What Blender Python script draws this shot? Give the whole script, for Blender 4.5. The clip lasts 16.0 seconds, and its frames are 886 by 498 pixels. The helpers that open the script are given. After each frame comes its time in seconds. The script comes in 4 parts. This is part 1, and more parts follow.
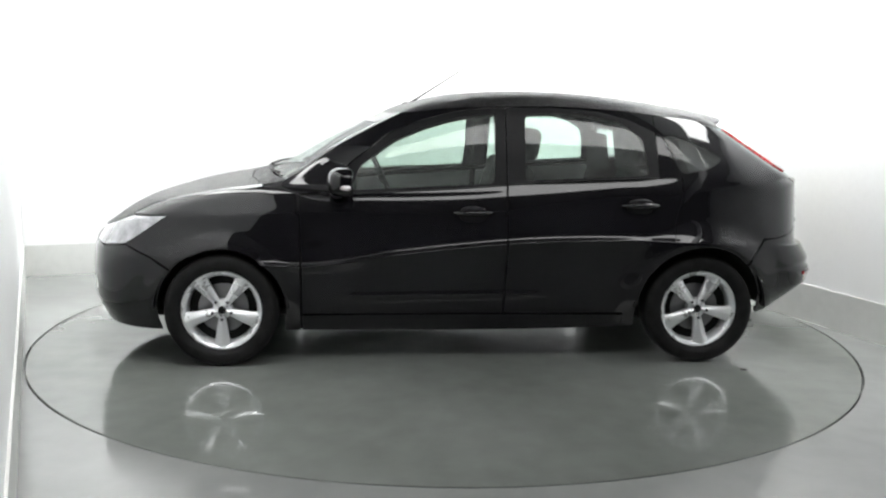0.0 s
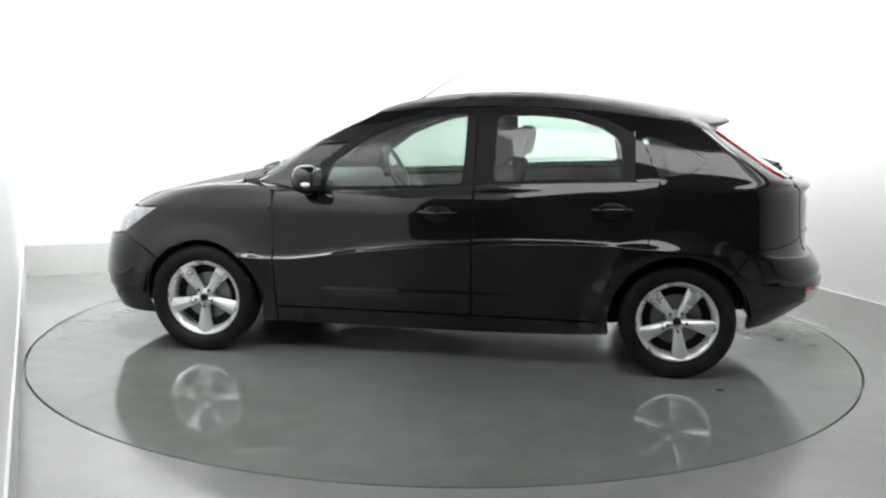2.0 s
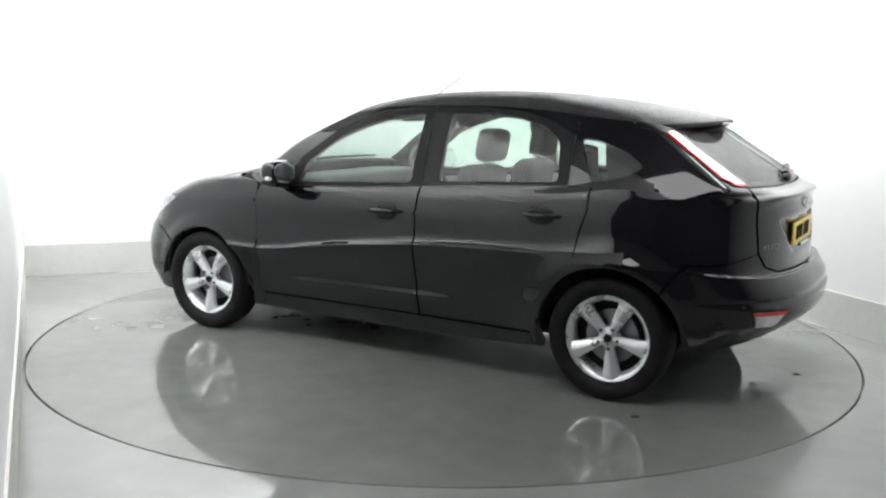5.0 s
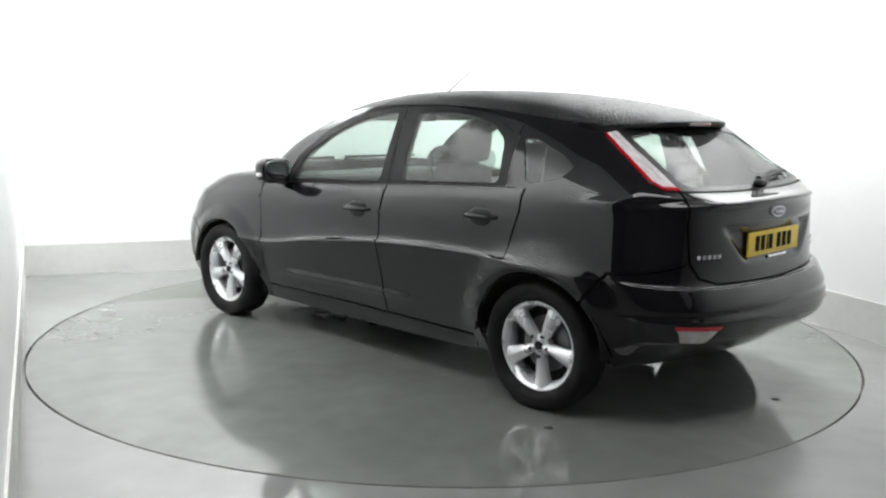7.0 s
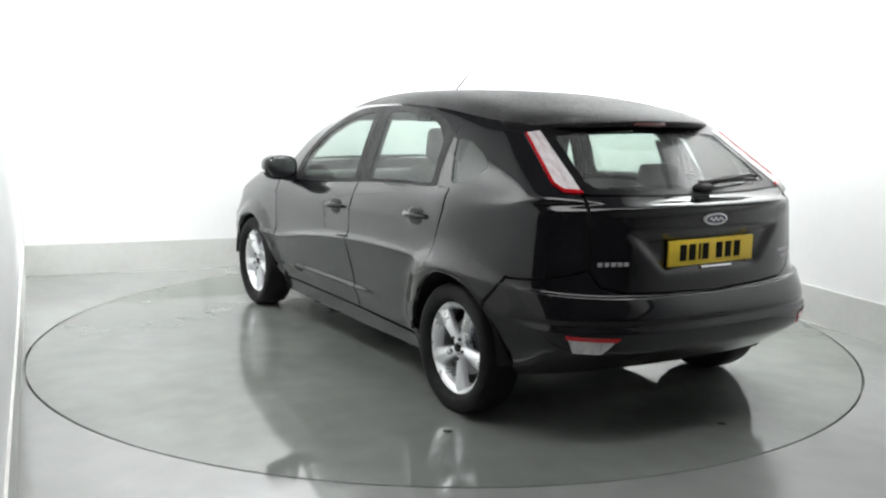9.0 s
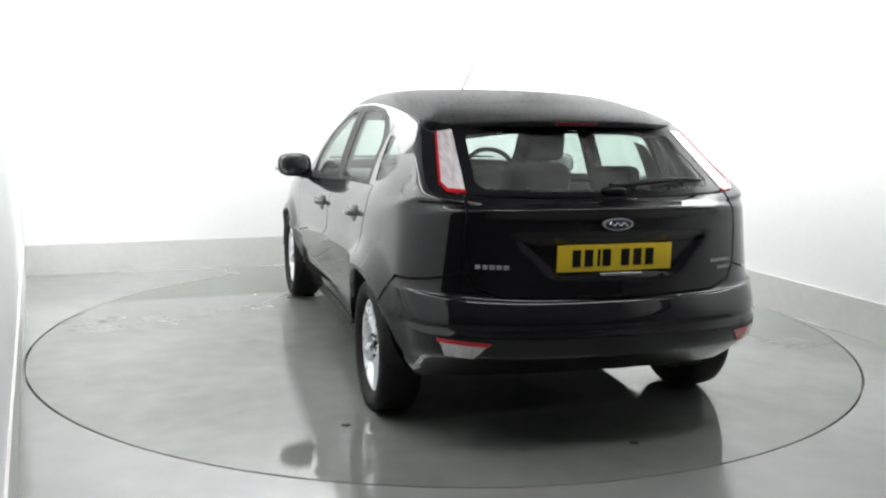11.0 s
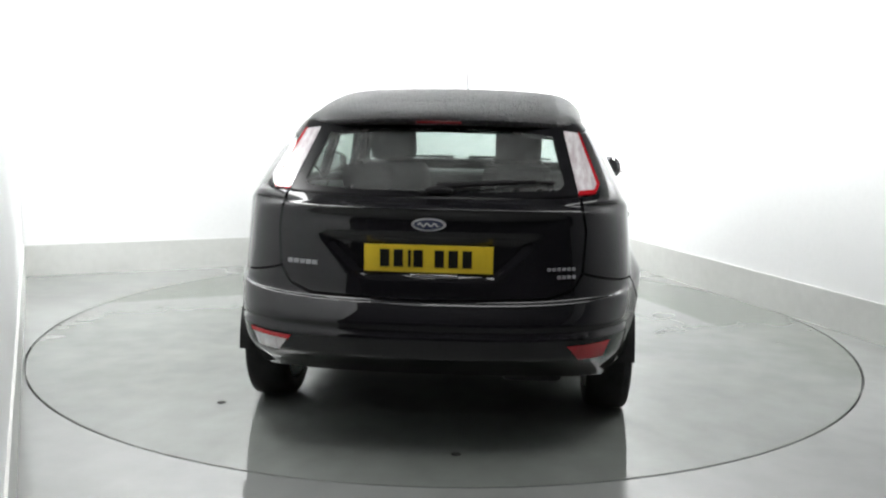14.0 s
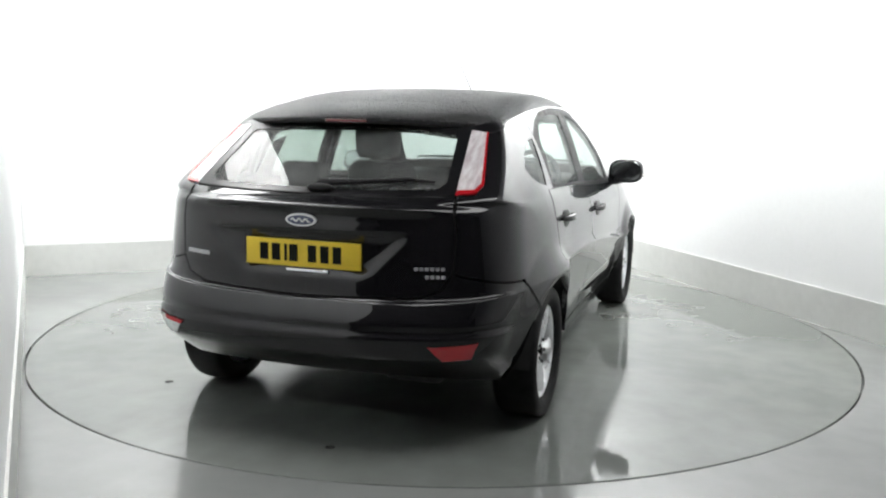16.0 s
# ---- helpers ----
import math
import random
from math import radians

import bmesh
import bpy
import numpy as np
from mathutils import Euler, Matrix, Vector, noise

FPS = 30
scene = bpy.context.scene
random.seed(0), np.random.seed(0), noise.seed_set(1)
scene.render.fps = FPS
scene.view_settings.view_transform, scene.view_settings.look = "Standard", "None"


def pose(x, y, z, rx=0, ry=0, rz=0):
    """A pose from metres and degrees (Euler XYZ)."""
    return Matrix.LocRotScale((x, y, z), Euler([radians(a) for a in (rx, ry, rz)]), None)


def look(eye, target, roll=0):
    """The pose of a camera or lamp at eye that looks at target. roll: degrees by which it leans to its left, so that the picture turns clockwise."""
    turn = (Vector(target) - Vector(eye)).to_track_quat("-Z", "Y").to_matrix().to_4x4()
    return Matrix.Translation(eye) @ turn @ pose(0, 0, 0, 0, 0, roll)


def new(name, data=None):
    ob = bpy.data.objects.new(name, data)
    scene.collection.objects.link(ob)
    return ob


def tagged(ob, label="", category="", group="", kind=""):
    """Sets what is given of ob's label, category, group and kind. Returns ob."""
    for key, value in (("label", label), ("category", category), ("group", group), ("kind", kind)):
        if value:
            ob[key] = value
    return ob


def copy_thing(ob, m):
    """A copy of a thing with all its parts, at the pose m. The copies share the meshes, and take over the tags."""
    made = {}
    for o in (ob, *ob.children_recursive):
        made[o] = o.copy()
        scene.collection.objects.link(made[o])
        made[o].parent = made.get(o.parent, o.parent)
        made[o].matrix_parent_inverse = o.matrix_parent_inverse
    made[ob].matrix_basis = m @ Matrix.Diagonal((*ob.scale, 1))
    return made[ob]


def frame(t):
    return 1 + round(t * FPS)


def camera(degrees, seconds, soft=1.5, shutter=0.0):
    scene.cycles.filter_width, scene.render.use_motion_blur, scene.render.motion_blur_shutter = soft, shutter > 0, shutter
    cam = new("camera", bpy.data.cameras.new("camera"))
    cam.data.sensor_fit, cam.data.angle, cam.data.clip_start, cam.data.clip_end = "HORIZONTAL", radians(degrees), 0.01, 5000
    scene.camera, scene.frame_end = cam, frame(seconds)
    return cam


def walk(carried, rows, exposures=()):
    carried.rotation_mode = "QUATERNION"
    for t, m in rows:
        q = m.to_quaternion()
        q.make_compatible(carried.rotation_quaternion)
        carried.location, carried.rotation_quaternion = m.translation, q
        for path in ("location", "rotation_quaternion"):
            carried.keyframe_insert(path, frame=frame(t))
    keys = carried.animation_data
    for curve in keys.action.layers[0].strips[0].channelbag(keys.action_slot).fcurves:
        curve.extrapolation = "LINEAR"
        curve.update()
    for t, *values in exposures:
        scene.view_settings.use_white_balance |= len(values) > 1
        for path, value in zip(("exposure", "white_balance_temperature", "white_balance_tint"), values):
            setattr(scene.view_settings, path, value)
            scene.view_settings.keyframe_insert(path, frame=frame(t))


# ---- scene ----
# ---- camera: fixed on a stand in the corner of a photo bay ----
cam = camera(51.17, 16.0, soft=2.2)
EYE = Vector((0.0, -5.746, 1.440))
VIEW = look(EYE, EYE + Vector((-0.00257, 0.98737, -0.15840)), 0.972)
walk(cam, [(0, VIEW), (16, VIEW)])
scene.view_settings.exposure = 0.0

# ---- world and light ----
world = bpy.data.worlds.new("world")
scene.world = world
world.use_nodes = True
world.node_tree.nodes["Background"].inputs[0].default_value = (0.8, 0.85, 0.9, 1)
world.node_tree.nodes["Background"].inputs[1].default_value = 0.03


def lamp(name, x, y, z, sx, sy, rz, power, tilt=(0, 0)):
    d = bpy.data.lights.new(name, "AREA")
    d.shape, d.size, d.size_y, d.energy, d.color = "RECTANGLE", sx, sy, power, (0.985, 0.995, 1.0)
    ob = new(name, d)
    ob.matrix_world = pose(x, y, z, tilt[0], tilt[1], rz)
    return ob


STRIP_POWER = (66, 130, 128, 30)      # watts of the added unseen strips: left, back and right walls, across the front
# ---- materials ----
def material(name, colour, rough=0.5, metal=0.0, coat=0.0, spec=0.5, trans=0.0, ior=1.5, emit=0.0):
    m = bpy.data.materials.new(name)
    m.use_nodes = True
    b = m.node_tree.nodes["Principled BSDF"]
    b.inputs["Base Color"].default_value = (*colour, 1)
    b.inputs["Roughness"].default_value = rough
    b.inputs["Metallic"].default_value = metal
    b.inputs["Coat Weight"].default_value = coat
    b.inputs["Coat Roughness"].default_value = 0.03
    b.inputs["Specular IOR Level"].default_value = spec
    b.inputs["Transmission Weight"].default_value = trans
    b.inputs["IOR"].default_value = ior
    if emit:
        b.inputs["Emission Color"].default_value = (*colour, 1)
        b.inputs["Emission Strength"].default_value = emit
    return m


def grain(m, scale, low, high, socket="Base Color", detail=4, second=None, bump=0.0, stretch=(1, 1, 1)):
    """Two scales of noise into a socket: low and high are its two ends; bump gives relief in metres."""
    t = m.node_tree
    b = t.nodes["Principled BSDF"]
    co = t.nodes.new("ShaderNodeTexCoord")
    mp = t.nodes.new("ShaderNodeMapping")
    mp.inputs["Scale"].default_value = stretch
    t.links.new(co.outputs["Object"], mp.inputs["Vector"])
    n1 = t.nodes.new("ShaderNodeTexNoise")
    n1.inputs["Scale"].default_value, n1.inputs["Detail"].default_value = scale, detail
    n2 = t.nodes.new("ShaderNodeTexNoise")
    n2.inputs["Scale"].default_value, n2.inputs["Detail"].default_value = second or scale * 9, 3
    mix = t.nodes.new("ShaderNodeMath")
    mix.operation = "MULTIPLY_ADD"
    mix.inputs[1].default_value = 0.35
    t.links.new(mp.outputs[0], n1.inputs["Vector"])
    t.links.new(mp.outputs[0], n2.inputs["Vector"])
    sub = t.nodes.new("ShaderNodeMath")
    sub.operation = "SUBTRACT"
    sub.inputs[1].default_value = 0.5
    t.links.new(n2.outputs[0], sub.inputs[0])
    t.links.new(sub.outputs[0], mix.inputs[0])
    t.links.new(n1.outputs[0], mix.inputs[2])
    ramp = t.nodes.new("ShaderNodeValToRGB")
    ramp.color_ramp.elements[0].position, ramp.color_ramp.elements[1].position = 0.32, 0.68
    ends = [(v, v, v) if isinstance(v, (int, float)) else v for v in (low, high)]
    for e, c in zip(ramp.color_ramp.elements, ends):
        e.color = (*c, 1)
    t.links.new(mix.outputs[0], ramp.inputs[0])
    t.links.new(ramp.outputs[0], b.inputs[socket])
    if bump:
        bp = t.nodes.new("ShaderNodeBump")
        bp.inputs["Distance"].default_value = bump
        t.links.new(mix.outputs[0], bp.inputs["Height"])
        t.links.new(bp.outputs[0], b.inputs["Normal"])
    return m


def glass(name, tint, shine=0.06, film=0.0):
    """Thin tinted glazing: see-through with a glossy face and an added brightening haze."""
    m = bpy.data.materials.new(name)
    m.use_nodes = True
    t = m.node_tree
    t.nodes.clear()
    out = t.nodes.new("ShaderNodeOutputMaterial")
    mix = t.nodes.new("ShaderNodeMixShader")
    clear = t.nodes.new("ShaderNodeBsdfTransparent")
    clear.inputs[0].default_value = (*tint, 1)
    gloss = t.nodes.new("ShaderNodeBsdfGlossy")
    gloss.inputs["Roughness"].default_value = 0.02
    face = t.nodes.new("ShaderNodeLayerWeight")
    face.inputs[0].default_value = 0.5
    power = t.nodes.new("ShaderNodeMath")
    power.operation = "POWER"
    power.inputs[1].default_value = 4.0
    gain = t.nodes.new("ShaderNodeMath")
    gain.operation = "MULTIPLY_ADD"
    gain.inputs[1].default_value, gain.inputs[2].default_value = 0.40, shine
    t.links.new(face.outputs["Facing"], power.inputs[0])
    t.links.new(power.outputs[0], gain.inputs[0])
    t.links.new(gain.outputs[0], mix.inputs[0])
    t.links.new(clear.outputs[0], mix.inputs[1])
    t.links.new(gloss.outputs[0], mix.inputs[2])
    # pale diffuse haze, mixed in unevenly to lighten the dark panes
    haze = t.nodes.new("ShaderNodeBsdfDiffuse")
    haze.inputs[0].default_value = (0.80, 0.82, 0.81, 1)
    co = t.nodes.new("ShaderNodeTexCoord")
    spots = t.nodes.new("ShaderNodeTexNoise")
    spots.inputs["Scale"].default_value, spots.inputs["Detail"].default_value = 9.0, 6
    amount = t.nodes.new("ShaderNodeMapRange")
    amount.inputs[1].default_value, amount.inputs[2].default_value = 0.3, 0.7
    amount.inputs[3].default_value, amount.inputs[4].default_value = film * 0.5, film * 1.5
    veil = t.nodes.new("ShaderNodeMixShader")
    t.links.new(co.outputs["Object"], spots.inputs["Vector"])
    t.links.new(spots.outputs[0], amount.inputs[0])
    t.links.new(amount.outputs[0], veil.inputs[0])
    t.links.new(mix.outputs[0], veil.inputs[1])
    t.links.new(haze.outputs[0], veil.inputs[2])
    t.links.new(veil.outputs[0], out.inputs[0])
    return m


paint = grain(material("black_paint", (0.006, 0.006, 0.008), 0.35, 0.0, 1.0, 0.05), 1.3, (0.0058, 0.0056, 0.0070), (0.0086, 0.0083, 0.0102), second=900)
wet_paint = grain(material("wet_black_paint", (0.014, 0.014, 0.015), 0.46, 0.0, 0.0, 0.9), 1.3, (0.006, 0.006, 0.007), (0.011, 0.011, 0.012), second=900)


def droplets(m, size, relief):
    """Beads of water standing on a surface."""
    t = m.node_tree
    b = t.nodes["Principled BSDF"]
    co = t.nodes.new("ShaderNodeTexCoord")
    vo = t.nodes.new("ShaderNodeTexVoronoi")
    vo.inputs["Scale"].default_value = 1 / size
    no = t.nodes.new("ShaderNodeTexNoise")
    no.inputs["Scale"].default_value, no.inputs["Detail"].default_value = 0.25 / size, 5
    mr = t.nodes.new("ShaderNodeMapRange")
    mr.inputs[1].default_value, mr.inputs[2].default_value = 0.0, 0.55
    mr.inputs[3].default_value, mr.inputs[4].default_value = 1.0, 0.0
    mul = t.nodes.new("ShaderNodeMath")
    mul.operation = "MULTIPLY"
    bp = t.nodes.new("ShaderNodeBump")
    bp.inputs["Distance"].default_value = relief
    t.links.new(co.outputs["Object"], vo.inputs["Vector"])
    t.links.new(co.outputs["Object"], no.inputs["Vector"])
    t.links.new(vo.outputs["Distance"], mr.inputs[0])
    t.links.new(mr.outputs[0], mul.inputs[0])
    t.links.new(no.outputs[0], mul.inputs[1])
    t.links.new(mul.outputs[0], bp.inputs["Height"])
    t.links.new(bp.outputs[0], b.inputs["Normal"])
    t.links.new(bp.outputs[0], b.inputs["Coat Normal"])


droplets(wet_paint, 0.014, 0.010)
for m in (paint, wet_paint):
    m.node_tree.nodes["Principled BSDF"].inputs["Coat IOR"].default_value = 1.52
trim_black = grain(material("black_plastic", (0.008, 0.008, 0.009), 0.45, spec=0.25), 30, 0.36, 0.55, "Roughness", bump=0.0002)
gloss_black = material("gloss_black", (0.006, 0.006, 0.007), 0.28, 0, 0.0, 0.3)
liner_black = grain(material("liner_black", (0.006, 0.006, 0.006), 0.85), 12, (0.004, 0.004, 0.004), (0.010, 0.010, 0.010))
rubber = grain(material("rubber", (0.012, 0.012, 0.012), 0.65, spec=0.25), 14, (0.005, 0.005, 0.005), (0.012, 0.012, 0.0125), bump=0.0006)
alloy = grain(material("alloy", (0.80, 0.81, 0.83), 0.30, 0.6, 0.3), 9, 0.24, 0.38, "Roughness")
alloy_dark = material("alloy_shade", (0.10, 0.10, 0.11), 0.5, 0.6)
steel = grain(material("brake_steel", (0.30, 0.30, 0.31), 0.4, 0.9), 40, 0.3, 0.55, "Roughness")
chrome = material("chrome", (0.75, 0.76, 0.78), 0.12, 1.0)
side_glass = glass("side_glass", (0.66, 0.77, 0.71), film=0.08)
rear_glass = glass("rear_glass", (0.60, 0.66, 0.64), 0.05, 0.075)
screen_glass = glass("screen_glass", (0.80, 0.88, 0.85), film=0.04)
lamp_clear = grain(material("lamp_clear", (0.80, 0.76, 0.78), 0.15, 0.1, 1.0), 26, (0.58, 0.50, 0.53), (0.86, 0.84, 0.85), stretch=(0.5, 2.2, 0.5))
lamp_red = material("lamp_red", (0.55, 0.012, 0.02), 0.15, 0.0, 1.0)
lamp_dark_red = material("lamp_dark_red", (0.10, 0.004, 0.006), 0.15, 0.0, 1.0)
head_clear = grain(material("headlamp_lens", (0.50, 0.50, 0.52), 0.10, 0.5, 1.0), 14, (0.36, 0.36, 0.38), (0.62, 0.62, 0.64))
plate_yellow = grain(material("plate_yellow", (0.72, 0.52, 0.03), 0.35), 6, (0.68, 0.49, 0.025), (0.76, 0.55, 0.035))
plate_ink = material("plate_ink", (0.012, 0.012, 0.010), 0.8, spec=0.1)
badge_rim = material("badge_rim", (0.72, 0.73, 0.75), 0.25, 0.45)
badge_grey = material("badge_grey", (0.42, 0.42, 0.44), 0.35, 0.4)
badge_blue = material("badge_blue", (0.05, 0.06, 0.10), 0.2, 0.2, 1.0)
cloth = grain(material("seat_cloth", (0.035, 0.035, 0.038), 0.95), 25, (0.022, 0.022, 0.024), (0.060, 0.060, 0.064))
door_grey = grain(material("door_trim", (0.24, 0.245, 0.25), 0.7), 40, (0.36, 0.365, 0.37), (0.48, 0.485, 0.49))
lining = grain(material("roof_lining", (0.45, 0.45, 0.44), 0.9), 50, (0.40, 0.40, 0.39), (0.50, 0.50, 0.49))
dash_grey = grain(material("dash_plastic", (0.035, 0.036, 0.038), 0.6), 60, 0.5, 0.72, "Roughness")
white_wall = grain(material("white_wall", (0.84, 0.85, 0.85), 0.7), 0.6, (0.82, 0.83, 0.83), (0.87, 0.88, 0.88), second=30)
ceiling_paint = grain(material("ceiling_paint", (0.10, 0.10, 0.10), 0.85), 0.6, (0.08, 0.08, 0.08), (0.12, 0.12, 0.12))
plinth_paint = grain(material("plinth_paint", (0.47, 0.48, 0.46), 0.55), 1.4, (0.55, 0.56, 0.54), (0.63, 0.64, 0.62), second=18)
dark_wall = grain(material("dark_wall", (0.05, 0.05, 0.052), 0.8), 0.8, (0.035, 0.035, 0.037), (0.06, 0.06, 0.062))
# glowing faces of the unseen strips added to light the bay
added_strip_glow = material("added_light_panel", (1.0, 0.99, 0.97), 0.5, emit=3.0)
added_soft_glow = material("added_soft_panel", (1.0, 0.99, 0.97), 0.5, emit=2.0)
spot_dark = grain(material("damp_spot", (0.035, 0.035, 0.033), 0.9, spec=0.1), 60, (0.02, 0.02, 0.02), (0.06, 0.06, 0.055))


def floor_paint(name, low, high, wet_rim=False):
    """Sealed concrete, wet in patches: grey with broad stains, gloss that changes from place to place."""
    m = grain(material(name, (0.25, 0.26, 0.25), 0.2), 0.9, low, high, second=7)
    t = m.node_tree
    b = t.nodes["Principled BSDF"]
    co = t.nodes.new("ShaderNodeTexCoord")
    n = t.nodes.new("ShaderNodeTexNoise")
    n.inputs["Scale"].default_value, n.inputs["Detail"].default_value = 1.1, 6
    r = t.nodes.new("ShaderNodeMapRange")
    r.inputs[1].default_value, r.inputs[2].default_value = 0.42, 0.56
    r.inputs[3].default_value, r.inputs[4].default_value = 0.045, 0.22
    b.inputs["IOR"].default_value = 1.72
    t.links.new(co.outputs["Object"], n.inputs["Vector"])
    if wet_rim:
        # water has run outwards: smoother film towards the rim of the disc
        reach = t.nodes.new("ShaderNodeVectorMath")
        reach.operation = "LENGTH"
        t.links.new(co.outputs["Object"], reach.inputs[0])
        film = t.nodes.new("ShaderNodeMapRange")
        film.inputs[1].default_value, film.inputs[2].default_value = 0.9, 2.2
        film.inputs[3].default_value, film.inputs[4].default_value = 0.08, -0.13
        t.links.new(reach.outputs["Value"], film.inputs[0])
        total = t.nodes.new("ShaderNodeMath")
        t.links.new(n.outputs[0], total.inputs[0])
        t.links.new(film.outputs[0], total.inputs[1])
        t.links.new(total.outputs[0], r.inputs[0])
    else:
        t.links.new(n.outputs[0], r.inputs[0])
    t.links.new(r.outputs[0], b.inputs["Roughness"])
    n2 = t.nodes.new("ShaderNodeTexNoise")
    n2.inputs["Scale"].default_value = 5
    bp = t.nodes.new("ShaderNodeBump")
    bp.inputs["Distance"].default_value = 0.0012
    bp.inputs["Strength"].default_value = 0.35
    t.links.new(co.outputs["Object"], n2.inputs["Vector"])
    t.links.new(n2.outputs[0], bp.inputs["Height"])
    t.links.new(bp.outputs[0], b.inputs["Normal"])
    return m


floor_mat = floor_paint("floor_concrete", (0.195, 0.203, 0.196), (0.240, 0.248, 0.240))
table_mat = floor_paint("table_concrete", (0.140, 0.150, 0.140), (0.190, 0.201, 0.190), wet_rim=True)
# ---- mesh helpers ----
def obj(name, bm, mat, parent=None, label="", smooth=True):
    me = bpy.data.meshes.new(name)
    bm.normal_update()
    bm.to_mesh(me)
    bm.free()
    if smooth:
        for p in me.polygons:
            p.use_smooth = True
        me.set_sharp_from_angle(angle=radians(38))
    me.materials.append(mat)
    ob = new(name, me)
    if parent:
        ob.parent = parent
    return tagged(ob, label) if label else ob


def part(name, bm, mat, parent, label="", smooth=True):
    return obj(name, bm, mat, parent, label, smooth)


def thing(name, label, category, group=""):
    return tagged(new(name), label, category, group)


def box(bm, lo, hi, bevel=0.0, m=None):
    c = [(a + b) / 2 for a, b in zip(lo, hi)]
    s = [abs(b - a) for a, b in zip(lo, hi)]
    mat = Matrix.Translation(c) @ Matrix.Diagonal((*s, 1))
    vs = bmesh.ops.create_cube(bm, size=1, matrix=(m or Matrix()) @ mat)["verts"]
    if bevel:
        es = list({e for v in vs for e in v.link_edges})
        bmesh.ops.bevel(bm, geom=es, offset=bevel, segments=3, profile=0.6, affect="EDGES")
    return bm


def lathe(bm, profile, n=48, axis="Y", m=None, closed=False):
    """Turns (radius, offset) pairs round an axis."""
    rings = []
    for k in range(n):
        a = 2 * math.pi * k / n
        row = []
        for r, o in profile:
            p = Vector((r * math.cos(a), o, r * math.sin(a))) if axis == "Y" else Vector((r * math.cos(a), r * math.sin(a), o))
            row.append(bm.verts.new((m @ p) if m else p))
        rings.append(row)
    cnt = len(profile)
    for k in range(n):
        a, b = rings[k], rings[(k + 1) % n]
        for j in range(cnt if closed else cnt - 1):
            j2 = (j + 1) % cnt
            try:
                bm.faces.new((a[j], a[j2], b[j2], b[j]))
            except ValueError:
                pass
    bmesh.ops.remove_doubles(bm, verts=bm.verts[:], dist=1e-5)
    bmesh.ops.recalc_face_normals(bm, faces=bm.faces[:])
    return bm


def tube(bm, pts, radius, n=10):
    """A round bar along points; radius may be one number or one for each point."""
    rows = []
    pts = [Vector(p) for p in pts]
    for i, p in enumerate(pts):
        d = (pts[min(i + 1, len(pts) - 1)] - pts[max(i - 1, 0)]).normalized()
        a = d.orthogonal().normalized() if i == 0 else (rows_a - d * rows_a.dot(d)).normalized()
        rows_a = a
        b = d.cross(a)
        r = radius if isinstance(radius, (int, float)) else radius[i]
        rows.append([bm.verts.new(p + r * (math.cos(2 * math.pi * k / n) * a + math.sin(2 * math.pi * k / n) * b)) for k in range(n)])
    for a, b in zip(rows, rows[1:]):
        for k in range(n):
            bm.faces.new((a[k], a[(k + 1) % n], b[(k + 1) % n], b[k]))
    bm.faces.new(rows[0][::-1])
    bm.faces.new(rows[-1])
    return bm


# ---- the photo bay ----
R_TABLE = 2.444
A_BACK, A_FRONT_L = Vector((-3.334, 1.474)), Vector((-1.180, -3.40))
CORNER = Vector((1.32, 3.291))
DIR_R = Vector((0.366, -0.9305)).normalized()
RIGHT_END = CORNER + DIR_R * 10.2
H_BAY, H_PLINTH = 3.3, 0.250


def slab(name, a, b, z0, z1, thick, mat, label="", side=1):
    """An upright slab on the plan line a to b, its thickness to the right of that line (side 1) or left (-1)."""
    d = (b - a).normalized()
    n = Vector((d.y, -d.x)) * thick * side
    bm = bmesh.new()
    lo = [bm.verts.new((*p, z0)) for p in (a, b, b + n, a + n)]
    hi = [bm.verts.new((*p, z1)) for p in (a, b, b + n, a + n)]
    bm.faces.new(lo)
    bm.faces.new(hi)
    for i in range(4):
        bm.faces.new((lo[i], lo[(i + 1) % 4], hi[(i + 1) % 4], hi[i]))
    bmesh.ops.recalc_face_normals(bm, faces=bm.faces[:])
    ob = obj(name, bm, mat, smooth=False)
    return tagged(ob, label, "wall" if name.startswith("wall") else "", kind="structure")


DIR_B = (CORNER - A_BACK).normalized()
OUT_B = Vector((-DIR_B.y, DIR_B.x))
OUT_R = Vector((-DIR_R.y, DIR_R.x))
DIR_L = (A_FRONT_L - A_BACK).normalized()
OUT_L = Vector((DIR_L.y, -DIR_L.x))
SET = 0.012


def bent_wall(name, pts, z1, thick, mat, label):
    """One upright wall along a plan line, its thickness to the left of the line."""
    bm = bmesh.new()
    rows = []
    for i, p in enumerate(pts):
        d = (pts[min(i + 1, len(pts) - 1)] - pts[max(i - 1, 0)]).normalized()
        n = Vector((-d.y, d.x)) * thick
        rows.append([bm.verts.new((*q, z)) for q, z in ((p, 0), (p, z1), (p + n, z1), (p + n, 0))])
    for a, b in zip(rows, rows[1:]):
        for k in range(4):
            bm.faces.new((a[k], b[k], b[(k + 1) % 4], a[(k + 1) % 4]))
    bm.faces.new(rows[0])
    bm.faces.new(rows[-1][::-1])
    bmesh.ops.recalc_face_normals(bm, faces=bm.faces[:])
    return tagged(obj(name, bm, mat), label, kind="structure")


